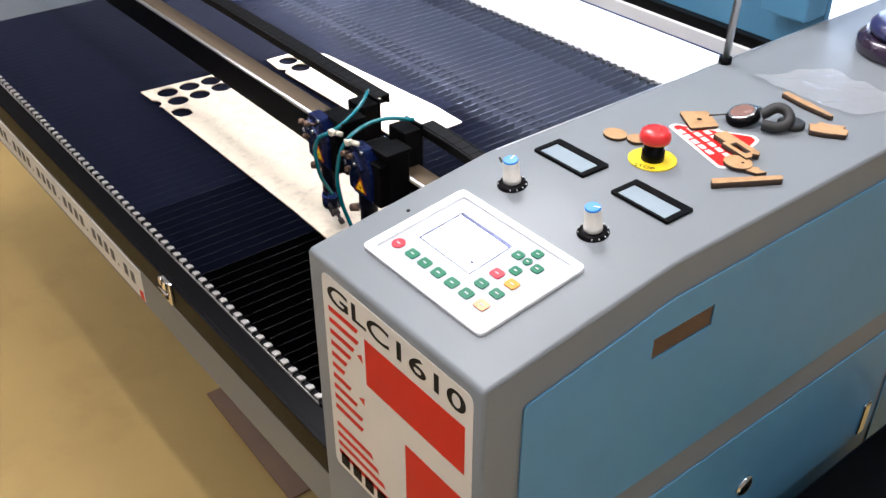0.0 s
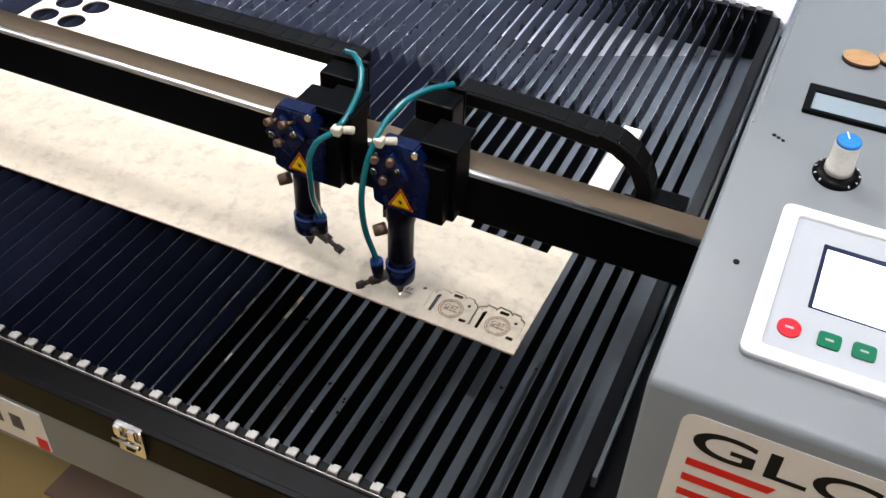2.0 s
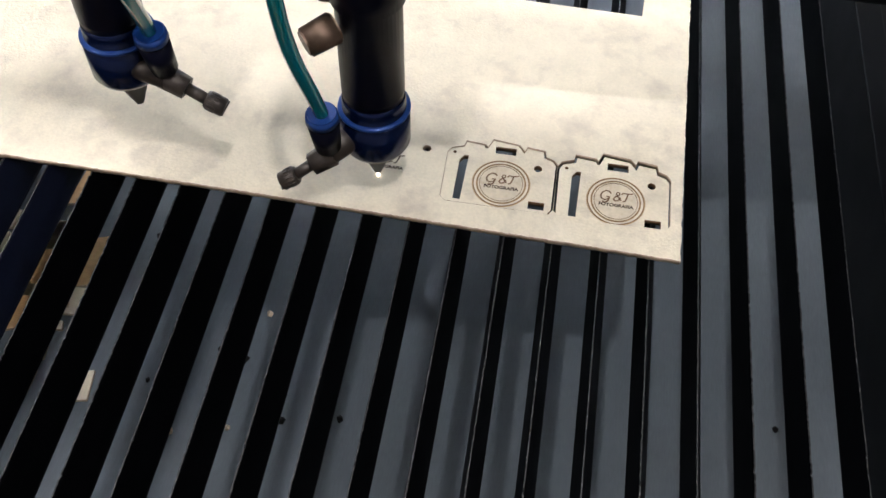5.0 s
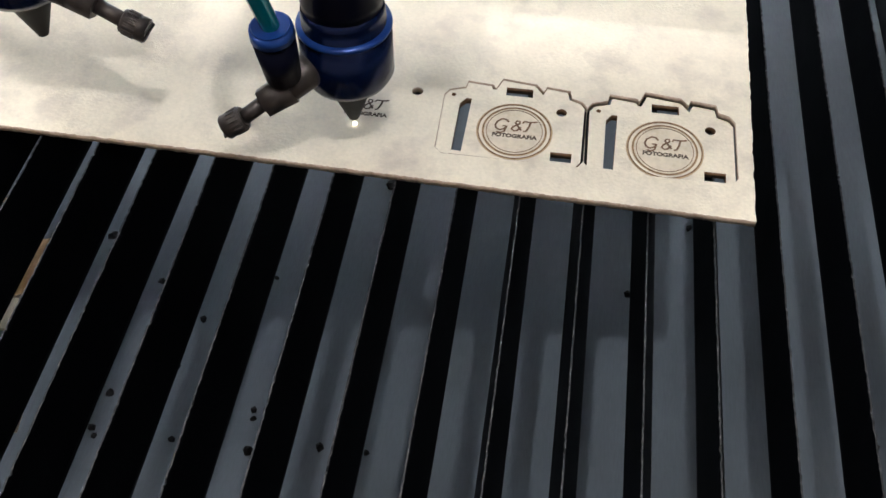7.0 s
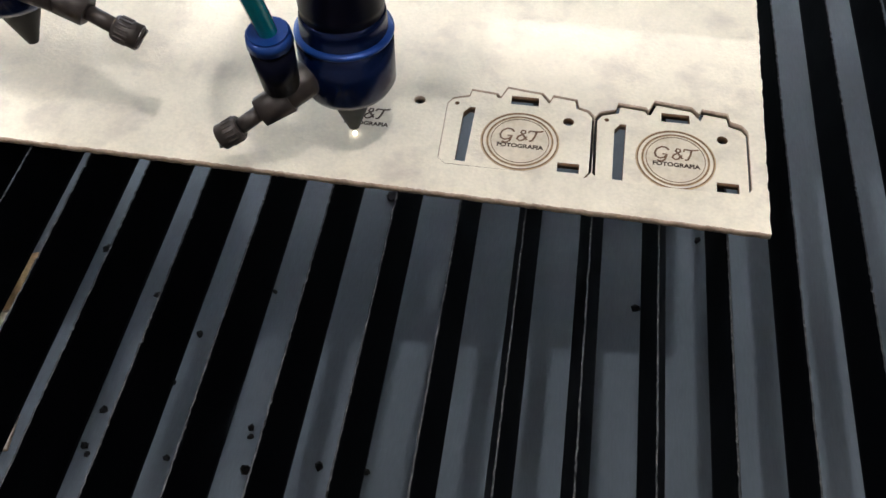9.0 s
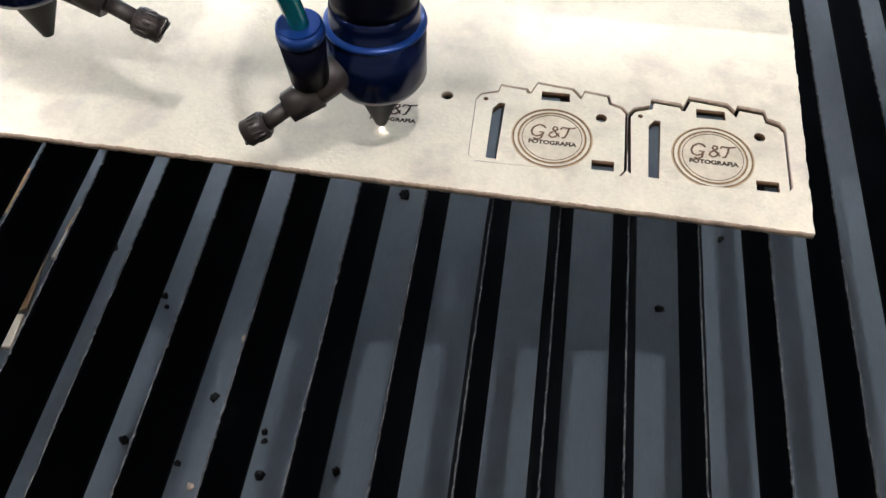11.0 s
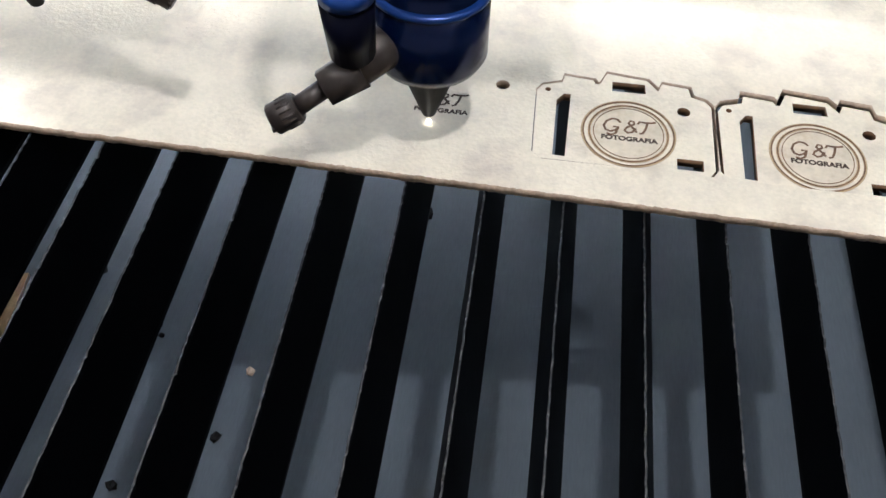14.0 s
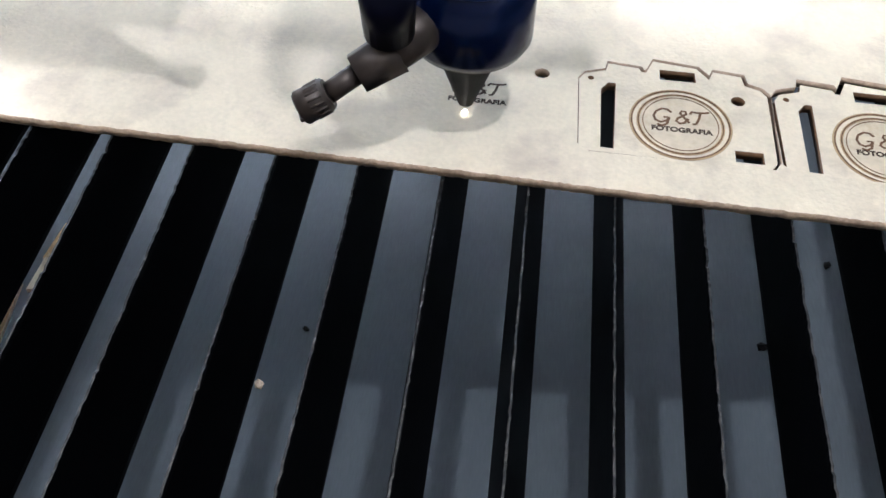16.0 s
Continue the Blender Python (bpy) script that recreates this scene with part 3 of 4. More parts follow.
box(b, 0.266, 0.322, 0.006, 0.125, 0.8975, 0.952, 0.003)
box(b, 0.262, 0.326, 0.030, 0.115, 0.9525, 0.995, 0.003)
part("end_carriage", b, BLACK, gantry, "black end carriage")
b = bmesh.new()
rod(b, (0.296, 0.0065, 0.905), (0.296, -0.001, 0.905), 0.008, seg=16, bevel=0.001)
rod(b, (0.275, 0.0065, 0.882), (0.275, 0.0, 0.882), 0.005, seg=12, bevel=0.0006)
part("bolt", b, BRASS, gantry)
part("end_screw", rod(bmesh.new(), (0.243, 0.07, 0.9825), (0.243, 0.07, 0.990), 0.005, seg=14, bevel=0.0008), STEEL, gantry)


def cable_chain(name, way, label):
    """Black plastic cable chain; way is a list of (x, z, turn in degrees) link centres at one depth."""
    t = thing("cable_chain", label, "cable chain", "cable chains")
    w, l, hh = 0.0135, 0.0118, 0.0085
    cover = mesh_from(box(bmesh.new(), -l * 0.9, l * 0.9, -w + 0.0024, w - 0.0024, hh - 0.0022, hh + 0.0002, 0.0005, 1), "link", CHAIN)
    side = mesh_from(box(bmesh.new(), -l, l, -0.0022, 0.0022, -hh, hh, 0.0012, 1), "side_plate", CHAIN)
    bar = mesh_from(box(bmesh.new(), -l * 0.55, l * 0.55, -w + 0.0024, w - 0.0024, -hh, -hh + 0.002, 0.0005, 1), "crossbar", CHAIN)
    for x, z, a in way:
        o = part("link", cover, None, t)
        o.matrix_basis = pose(x, 0.108, z, 0, a, 0)
        part("crossbar", bar, None, o)
        for s in (-1, 1):
            part("side_plate", side, None, o).matrix_basis = pose(0, s * w, 0)
    return t


way = [(-0.05 + 0.0205 * i, 1.042 - 0.0003 * i * i * 0.5, 0.5 + 0.35 * i) for i in range(8)]
cx, cz, r = 0.100, 0.974, 0.062
way += [(cx + r * math.sin(radians(a)), cz + r * math.cos(radians(a)), a) for a in (12, 30, 48, 66, 84)]
cable_chain("cable_chain", way, "black plastic cable chain bending down beside the beam end")
cable_chain("cable_chain", [(-0.195 - 0.0215 * i, 1.044 + 0.00012 * i, 0) for i in range(66)], "long straight black plastic cable chain above the beam")
part("chain_foot", box(bmesh.new(), 0.135, 0.182, 0.0885, 0.125, 0.93, 0.957, 0.002), BLACK, gantry)
part("chain_stub", box(bmesh.new(), 0.172, 0.208, 0.094, 0.122, 0.9575, 0.979, 0.002), BLACK, gantry)

# ---------------- sheets on the bed ----------------
ZB = 0.8004
ZT = 0.8034


def shift(loop, dx, dy=0.0):
    return [(p[0] + dx, p[1] + dy) for p in loop]


def rough_line(a, b, n, amp, rnd):
    """Points from a to b with small burnt-edge wobble, without the last."""
    out = []
    for i in range(n):
        k = i / n
        out.append((a[0] + (b[0] - a[0]) * k + rnd.uniform(-amp, amp), a[1] + (b[1] - a[1]) * k + rnd.uniform(-amp, amp)))
    return out


TAG = [(-0.0475, -0.0052), (-0.0503, -0.0025), (-0.0508, 0.028), (-0.0490, 0.0312), (-0.0424, 0.0336), (-0.0418, 0.0373), (-0.0317, 0.0362), (-0.0310, 0.0345),
       (-0.0296, 0.0345), (-0.0273, 0.0406), (-0.0134, 0.0388), (-0.0098, 0.0340), (-0.0084, 0.0380), (0.0006, 0.0368), (0.0014, 0.0325), (0.0060, 0.0308),
       (0.0080, 0.0280), (0.0080, -0.0025), (0.0062, -0.0055)]
STRAP = [(-0.0438, -0.003), (-0.0398, -0.0032), (-0.0392, 0.0275), (-0.0415, 0.0275), (-0.0438, 0.024)]
WINDOW = [(-0.0253, 0.0316), (-0.0139, 0.0316), (-0.0142, 0.0365), (-0.0253, 0.0365)]
SLOT = [(-0.0042, -0.0035), (0.0042, -0.0035), (0.0042, 0.0014), (-0.0042, 0.0014)]
STEP = 0.0605


def grown(loop, d):
    """The loop pushed outwards by d (in by -d)."""
    out, n = [], len(loop)
    area = sum(loop[i][0] * loop[(i + 1) % n][1] - loop[(i + 1) % n][0] * loop[i][1] for i in range(n))
    s = 1 if area > 0 else -1
    for i in range(n):
        a, p, q = loop[i - 1], loop[i], loop[(i + 1) % n]
        u = Vector((p[0] - a[0], p[1] - a[1])).normalized()
        v = Vector((q[0] - p[0], q[1] - p[1])).normalized()
        m = Vector((u.y + v.y, -u.x - v.x)) * s
        m = m / max(m.length_squared, 0.4) * 2
        out.append((p[0] + m.x * d, p[1] + m.y * d))
    return out


rnd = random.Random(4)
edge = rough_line((-0.885, -0.0165), (-0.32, -0.0135), 160, 0.00025, rnd)
edge += rough_line((-0.32, -0.0135), (-0.15, -0.0175), 90, 0.00025, rnd)
edge += rough_line((-0.15, -0.0175), (0.0745, -0.0245), 190, 0.00025, rnd)
edge += rough_line((0.0745, -0.0245), (0.0780, 0.1790), 90, 0.00035, rnd)
edge += [(0.0780, 0.1790), (0.0500, 0.1795), (0.0488, 0.1570), (-0.060, 0.1605), (-0.061, 0.181), (-0.33, 0.1835), (-0.436, 0.1885), (-0.437, 0.205), (-0.845, 0.192)]
edge += [(-0.870, 0.184)] + circle(-0.8955, 0.1975, 0.0225, n=10, a0=325, a1=215) + [(-0.920, 0.184)]
edge += circle(-0.9400, 0.1900, 0.0215, n=10, a0=340, a1=190) + [(-0.966, 0.1845), (-0.983, -0.0215), (-0.927, -0.0190)]
edge += circle(-0.9055, -0.0300, 0.0225, n=10, a0=155, a1=25)
holes = [circle(x, y, 0.0238, n=32) for x, y in ((-0.943, 0.027), (-0.9415, 0.0815), (-0.939, 0.136), (-0.888, 0.027), (-0.887, 0.081), (-0.892, 0.139))]
holes.append([(-0.852, 0.0), (-0.846, -0.012), (-0.824, -0.014), (-0.806, -0.006), (-0.802, 0.012), (-0.81, 0.026), (-0.835, 0.028), (-0.85, 0.016)])
tag_holes = [shift(grown(TAG, 0.0006), 0), shift(grown(TAG, 0.0009), STEP - 0.0004, -0.0005)]
holes += tag_holes + [circle(-0.0628, 0.0284, 0.0024, n=20)]
sheet = thing("mdf_sheet", "long pale MDF sheet with laser-cut camera tags and round cut-outs", "mdf sheet", "sheets on the bed")
part("board", cut_sheet("board", [edge] + holes, ZB, ZT, [MDF, MDF_EDGE]), None, sheet)


def monogram(cx, cy, s, mat, parent, z):
    """Three curly strokes of a monogram and the word under it."""
    g = [(-0.30, 0.62), (-0.42, 0.78), (-0.60, 0.80), (-0.80, 0.62), (-0.88, 0.36), (-0.82, 0.14), (-0.66, 0.05), (-0.48, 0.14), (-0.38, 0.34), (-0.56, 0.34)]
    g2 = [(-0.38, 0.34), (-0.46, -0.02), (-0.62, -0.14), (-0.78, -0.08)]
    a = [(0.26, 0.14), (-0.02, 0.62), (0.04, 0.76), (0.16, 0.74), (0.18, 0.60), (-0.10, 0.34), (-0.16, 0.18), (-0.04, 0.06), (0.10, 0.12), (0.24, 0.36)]
    t1 = [(0.30, 0.62), (0.36, 0.76), (0.56, 0.74), (0.78, 0.76), (0.92, 0.82)]
    t2 = [(0.64, 0.74), (0.58, 0.40), (0.48, 0.12), (0.36, 0.08)]
    loops = [[(cx + p[0] * s, cy + p[1] * s * 0.9) for p in stroke(line, 0.085)] for line in (g, g2, a, t1, t2)]
    for i, lp in enumerate(loops):
        part("monogram_stroke", cut_sheet("stroke", [lp], z, z + 0.00012, [mat]), None, parent)
    part("lettering", lettering("FOTOGRAFIA", s * 0.30, pose(cx, cy - s * 0.26, z), BURNT, width=s * 1.95, depth=0.00006, offset=s * 0.012), None, parent)


def ring(cx, cy, rx, ry, w, z, mat, parent, name="ring", a0=0, a1=360):
    if a1 - a0 == 360:
        loops = [circle(cx, cy, rx + w / 2, ry + w / 2, 72), circle(cx, cy, rx - w / 2, ry - w / 2, 72)]
    else:
        loops = [stroke(circle(cx, cy, rx, ry, 60, a0, a1), w)]
    return part(name, cut_sheet(name, loops, z, z + 0.00012, [mat]), None, parent)


def camera_tag(dx, dy, drop, tilt, label):
    """A camera-shaped tag still lying in its cut."""
    t = thing("camera_tag", label, "wooden tag", "cut camera tags")
    holes = [STRAP, WINDOW, SLOT, circle(-0.0014, 0.0244, 0.0022, n=20), circle(-0.0470, 0.0290, 0.0010, n=14)]
    part("plate", cut_sheet("plate", [grown(TAG, -0.00008)] + holes, ZB, ZT, [MDF, SCORCH]), None, t)
    z = ZT + 0.00005
    ring(-0.0197, 0.0109, 0.0150, 0.0155, 0.0011, z - 0.00003, HALO, t, "scorch_ring")
    ring(-0.0197, 0.0109, 0.0128, 0.0134, 0.0010, z - 0.00003, HALO, t, "scorch_ring")
    ring(-0.0197, 0.0109, 0.0114, 0.0120, 0.00026, z + 0.0001, SCORCH, t)
    part("tinted_disc", cut_sheet("tinted_disc", [circle(-0.0197, 0.0109, 0.0122, 0.0129, 60)], z - 0.00003, z + 0.00004, [TINT]), None, t)
    ring(-0.0197, 0.0109, 0.0148, 0.0153, 0.00042, z + 0.0001, SCORCH, t)
    ring(-0.0197, 0.0109, 0.0128, 0.0134, 0.00036, z + 0.0001, SCORCH, t)
    monogram(-0.0195, 0.0104, 0.0094, ENGRAVED, t, z + 0.0001)
    t.matrix_basis = pose(dx - 0.02, 0.01 + dy, 0.8 - drop, 0.5 * tilt, tilt, 0) @ pose(0.02, -0.01, -0.8)
    return t


camera_tag(-0.0004, -0.0002, 0.0004, 0.3, "camera-shaped MDF tag with an engraved round logo, flush in its cut")
camera_tag(STEP - 0.0002, -0.0014, 0.0012, 0.9, "camera-shaped MDF tag with an engraved round logo, sunk a little")
monogram(-0.0820, 0.0142, 0.0092, BURNT, sheet, ZT + 0.00005)

back = [(-0.400, 0.3100), (-0.4035, 0.4690), (-0.500, 0.4720), (-0.905, 0.4380), (-0.935, 0.418), (-0.962, 0.4300), (-0.966, 0.303), (-0.90, 0.297), (-0.885, 0.312), (-0.87, 0.299)]
sheet2 = thing("mdf_sheet", "pale MDF sheet with round cut-outs at one end", "mdf sheet", "sheets on the bed")
part("board", cut_sheet("board", [back] + [circle(x, y, 0.0235, n=32) for x, y in ((-0.928, 0.342), (-0.922, 0.396), (-0.874, 0.345), (-0.870, 0.402))], ZB, ZT, [MDF, MDF_EDGE]), None, sheet2)
solid(cut_sheet("strip", [[(0.050, 0.305), (0.080, 0.304), (0.0815, 0.484), (0.054, 0.485)]], ZB, ZT, [MDF, MDF_EDGE]), None, "mdf_strip", "short pale MDF offcut strip across the slats", "offcut")

# ---------------- console ----------------
CX0, CX1, CF, KINK, TOP, SL = 0.251, 0.568, -0.306, -0.030, 1.177, 0.1294
FRONT_Z = TOP + SL * (CF - KINK)
console = thing("control_console", "grey control console of the laser cutter with blue side doors", "control console")


def side_shape(inset=0.0):
    return [(CF + inset, 0.06), (CF + inset, FRONT_Z - inset), (KINK, TOP - inset), (1.25, TOP - inset), (1.25, 0.06)]


YZ = Matrix(((0, 0, 1, 0), (1, 0, 0, 0), (0, 1, 0, 0), (0, 0, 0, 1)))


def rounded(loop, r, n=5):
    out = []
    for i in range(len(loop)):
        p0, p, p1 = Vector(loop[i - 1]), Vector(loop[i]), Vector(loop[(i + 1) % len(loop)])
        a, c = (p0 - p).normalized(), (p1 - p).normalized()
        rr = min(r, (p0 - p).length / 2, (p1 - p).length / 2)
        A, C = p + a * rr, p + c * rr
        for k in range(n):
            t = k / (n - 1)
            q = A * (1 - t) ** 2 + p * 2 * t * (1 - t) + C * t * t
            out.append((q.x, q.y))
    return out


slit = rounded([(-0.268, 0.753), (-0.262, 1.05), (-0.240, 1.118), (-0.205, 1.122), (-0.12, 1.095), (1.22, 1.095), (1.22, 0.753)], 0.012)
part("inner_wall", cut_sheet("wall", [side_shape(0.0045), slit], CX0, CX0 + 0.003, [GREY, GREY], YZ), None, console, "grey inner wall with a long slit for the beam")
part("outer_wall", cut_sheet("wall", [side_shape(0.0045)], CX1 - 0.003, CX1, [GREY, GREY], YZ), None, console)
b = bmesh.new()
prof = [(CF, 0.06), (CF, FRONT_Z - 0.006), (CF + 0.0018, FRONT_Z - 0.0018), (CF + 0.006, FRONT_Z + SL * 0.006), (KINK - 0.006, TOP - SL * 0.006), (KINK + 0.006, TOP), (1.25, TOP)]
xs = [CX0 + 0.0002, CX0 + 0.0012, CX0 + 0.004, CX1 - 0.004, CX1 - 0.0012, CX1 - 0.0002]
dn = [0.004, 0.0012, 0, 0, 0.0012, 0.004]
grid = []
for x, d in zip(xs, dn):
    row = []
    for i, (y, z) in enumerate(prof):
        ny = d if i < 3 else 0
        row.append(b.verts.new((x, y + ny, z - (d if i >= 2 else 0))))
    grid.append(row)
for r0, r1 in zip(grid, grid[1:]):
    for i in range(len(prof) - 1):
        f = b.faces.new((r0[i], r1[i], r1[i + 1], r0[i + 1]))
        f.smooth = True
part("housing", b, GREY, console, "satin grey powder-coated top and front")
# the highlight on the top edge is modelled as a steel strip
part("edge_highlight", box(bmesh.new(), CX0 + 0.0035, CX0 + 0.006, -0.02, 1.2, TOP - 0.0006, TOP + 0.0006), STEEL, console, "thin bright strip standing in for the edge highlight")
part("side_ledge", box(bmesh.new(), 0.2475, 0.2845, -0.266, 1.21, 0.742, 0.7505, 0.001), GREY, console, "pale grey ledge beside the bed")
part("rail_wall", box(bmesh.new(), 0.285, 0.2895, -0.266, 1.21, 0.70, 0.884, 0.001), GREY, console)
part("slide_rail", box(bmesh.new(), 0.2835, 0.2915, -0.262, 1.21, 0.8845, 0.896, 0.001), STEEL, console, "bright steel slide rail")
part("cavity_back", box(bmesh.new(), 0.335, 0.34, -0.29, 1.21, 0.60, 1.13), BLACK, console)
part("cavity_floor", box(bmesh.new(), 0.2925, 0.3345, -0.29, 1.21, 0.84, 0.85), BLACK, console)
# blue side doors
door = rounded([(-0.252, 0.845), (-0.252, 1.092), (-0.030, 1.126), (0.60, 1.126), (0.60, 0.845)], 0.006, 3)
pull = [(-0.056, 1.050), (0.052, 1.050), (0.052, 1.082), (-0.056, 1.082)]
d1 = part("upper_door", cut_sheet("door", [door, pull], CX1 + 0.0005, CX1 + 0.0035, [BLUE, BLUE], YZ), None, console, "blue upper side door")
part("pull_recess", box(bmesh.new(), CX1 + 0.0004, CX1 + 0.0012, -0.0555, 0.0515, 1.0505, 1.0815), BRASS, d1, "brass-coloured pull recess")
d2 = part("lower_door", cut_sheet("door", [rounded([(-0.252, 0.12), (-0.252, 0.79), (0.60, 0.79), (0.60, 0.12)], 0.006, 3)], CX1 + 0.0005, CX1 + 0.0035, [BLUE, BLUE], YZ), None, console, "blue lower side door")
part("round_lock", lathe(bmesh.new(), [(0.018, 0.0), (0.018, 0.004), (0.013, 0.007), (0.005, 0.008)], 24, pose(CX1 + 0.0035, 0.22, 0.66, 0, 90, 0)), CHROME, d2, "round chrome lock")
part("key_lock", box(bmesh.new(), CX1 + 0.0035, CX1 + 0.009, 0.555, 0.575, 0.56, 0.63, 0.002), CHROME, d2)
part("rear_door", cut_sheet("door", [[(0.615, 0.12), (0.615, 1.126), (1.2, 1.126), (1.2, 0.12)]], CX1 + 0.0005, CX1 + 0.0035, [BLUE, BLUE], YZ), None, console)
SY0, SY1, SZ0, SZ1 = 0.357, 0.472, 0.768, 0.838
stk = part("warning_foil", box(bmesh.new(), 0.2843, 0.2848, SY0, SY1, SZ0, SZ1), YELLOW_FOIL, console, "yellow warning sticker on the inner wall")
b = bmesh.new()
for i in range(3):
    box(b, 0.2840, 0.2842, SY0 + 0.017, SY1 - 0.02 - i * 0.014, SZ0 + 0.010 + i * 0.008, SZ0 + 0.013 + i * 0.008)
part("lettering", b, INK, stk)

# model label on the front face
XZ = Matrix(((1, 0, 0, 0), (0, 0, -1, 0), (0, 1, 0, 0), (0, 0, 0, 1)))


def front(loops, mats, d0, d1):
    return cut_sheet("print", loops, -CF + d0, -CF + d1, mats, XZ)


LX0, LX1, LZ0, LZ1 = 0.2795, 0.555, 0.815, 1.126
lab = part("model_label", front([rounded([(LX0, LZ0), (LX1, LZ0), (LX1, LZ1), (LX0, LZ1)], 0.012)], [LABEL], 0.0002, 0.0007), None, console, "white model label with red print")
part("lettering", lettering("GLC1610", 0.0355, pose(0.4165, CF - 0.0008, 1.1015, 90, 0, 0), INK, width=0.253, depth=0.0001, offset=0.0005), None, lab)
for i in range(10):
    z = 1.082 - i * 0.0172
    x1 = 0.352 - (0.0, 0.0, 0.010, 0.018, 0.028, 0.034, 0.022, 0.010, 0.0, 0.0)[i]
    part("red_stripe", front([[(0.2905, z - 0.0075), (x1 - 0.004, z - 0.0075), (x1, z), (0.2905, z)]], [RED], 0.0008, 0.001), None, lab)
part("red_mark", front([[(0.347, 1.042), (0.3585, 1.036), (0.356, 1.048)]], [RED], 0.0008, 0.001), None, lab)
part("red_mark", front([[(0.346, 0.975), (0.3575, 0.981), (0.3565, 0.969)]], [RED], 0.0008, 0.001), None, lab)
for i in range(4):
    z = 0.896 - i * 0.0165
    part("red_stripe", front([[(0.2905, z - 0.0075), (0.37 + i * 0.012, z - 0.0075), (0.366 + i * 0.012, z), (0.2905, z)]], [RED], 0.0008, 0.001), None, lab)
part("red_block", front([[(0.364, 1.008), (0.543, 1.008), (0.543, 1.077), (0.364, 1.077)]], [RED], 0.0008, 0.001), None, lab)
part("red_block", front([[(0.438, 0.845), (0.543, 0.845), (0.543, 0.970), (0.438, 0.970)]], [RED], 0.0008, 0.001), None, lab)
for i in range(5):
    b = bmesh.new()
    box(b, 0.294 + i * 0.027, 0.294 + i * 0.027 + 0.019, CF - 0.001, CF - 0.0008, 0.822, 0.845)
    part("name_bar", b, INK, lab)

# operator panel on the sloping front
S = Matrix.Translation((0.2999, -0.2611, TOP + SL * (-0.2611 - KINK))) @ pose(0, 0, 0, math.degrees(math.atan(SL)), 0, 0)
panel = part("operator_panel", cut_sheet("frame", [rounded([(0, 0), (0.21, 0), (0.21, 0.1516), (0, 0.1516)], 0.008), rounded([(0.0125, 0.0105), (0.1985, 0.0105), (0.1985, 0.1425), (0.0125, 0.1425)], 0.004)], 0.0002, 0.0065, [WHITE], S), None, console, "operator panel in a white frame")
part("foil", cut_sheet("foil", [[(0.0127, 0.0107), (0.1983, 0.0107), (0.1983, 0.1423), (0.0127, 0.1423)]], 0.0002, 0.0040, [PANEL_FACE], S), None, panel)
part("screen", cut_sheet("screen", [[(0.0385, 0.0580), (0.1255, 0.0565), (0.1235, 0.1150), (0.0385, 0.1165)]], 0.0042, 0.0046, [SCREEN], S), None, panel, "glowing white screen")
part("screen_edge", cut_sheet("edge", [[(0.0355, 0.0565), (0.127, 0.0555), (0.125, 0.1205), (0.0355, 0.1215)]], 0.0041, 0.0043, [COLLAR], S), None, panel)
part("cursor", cut_sheet("cursor", [[(0.112, 0.068), (0.117, 0.068), (0.117, 0.072), (0.112, 0.072)]], 0.0047, 0.0049, [COLLAR], S), None, panel)


def key(x, y, w, h, mat, round_=False):
    loop = circle(x, y, w, w, 24) if round_ else rounded([(x - w, y - h), (x + w, y - h), (x + w, y + h), (x - w, y + h)], 0.003, 4)
    k = part("key", cut_sheet("key", [loop], 0.0041, 0.0056, [mat], S), None, panel)
    part("mark", cut_sheet("mark", [[(x - w * 0.35, y - 0.0008), (x + w * 0.35, y - 0.0008), (x + w * 0.35, y + 0.0008), (x - w * 0.35, y + 0.0008)]], 0.0057, 0.0059, [PANEL_FACE], S), None, k)


key(0.0275, 0.0325, 0.0082, 0.0082, KEY_RED, True)
for x in (0.0545, 0.0775, 0.1015, 0.1255, 0.1500):
    key(x, 0.0322, 0.0078, 0.0066, KEY_GREEN)
key(0.1755, 0.0318, 0.0082, 0.0066, KEY_PEACH)
key(0.1487, 0.0770, 0.0076, 0.0064, KEY_RED)
key(0.1733, 0.0765, 0.0076, 0.0064, KEY_ORANGE)
key(0.1493, 0.0542, 0.0076, 0.0062, KEY_GREEN)
key(0.1733, 0.0550, 0.0076, 0.0062, KEY_GREEN)
key(0.1575, 0.1135, 0.0056, 0.0056, KEY_GREEN, True)
for x, y in ((0.1420, 0.1140), (0.1560, 0.1300), (0.1740, 0.1125), (0.1595, 0.0940)):
    key(x, y, 0.0064, 0.0060, KEY_GREEN)


def slope(x, y):
    return TOP + SL * (min(y, KINK) - KINK)


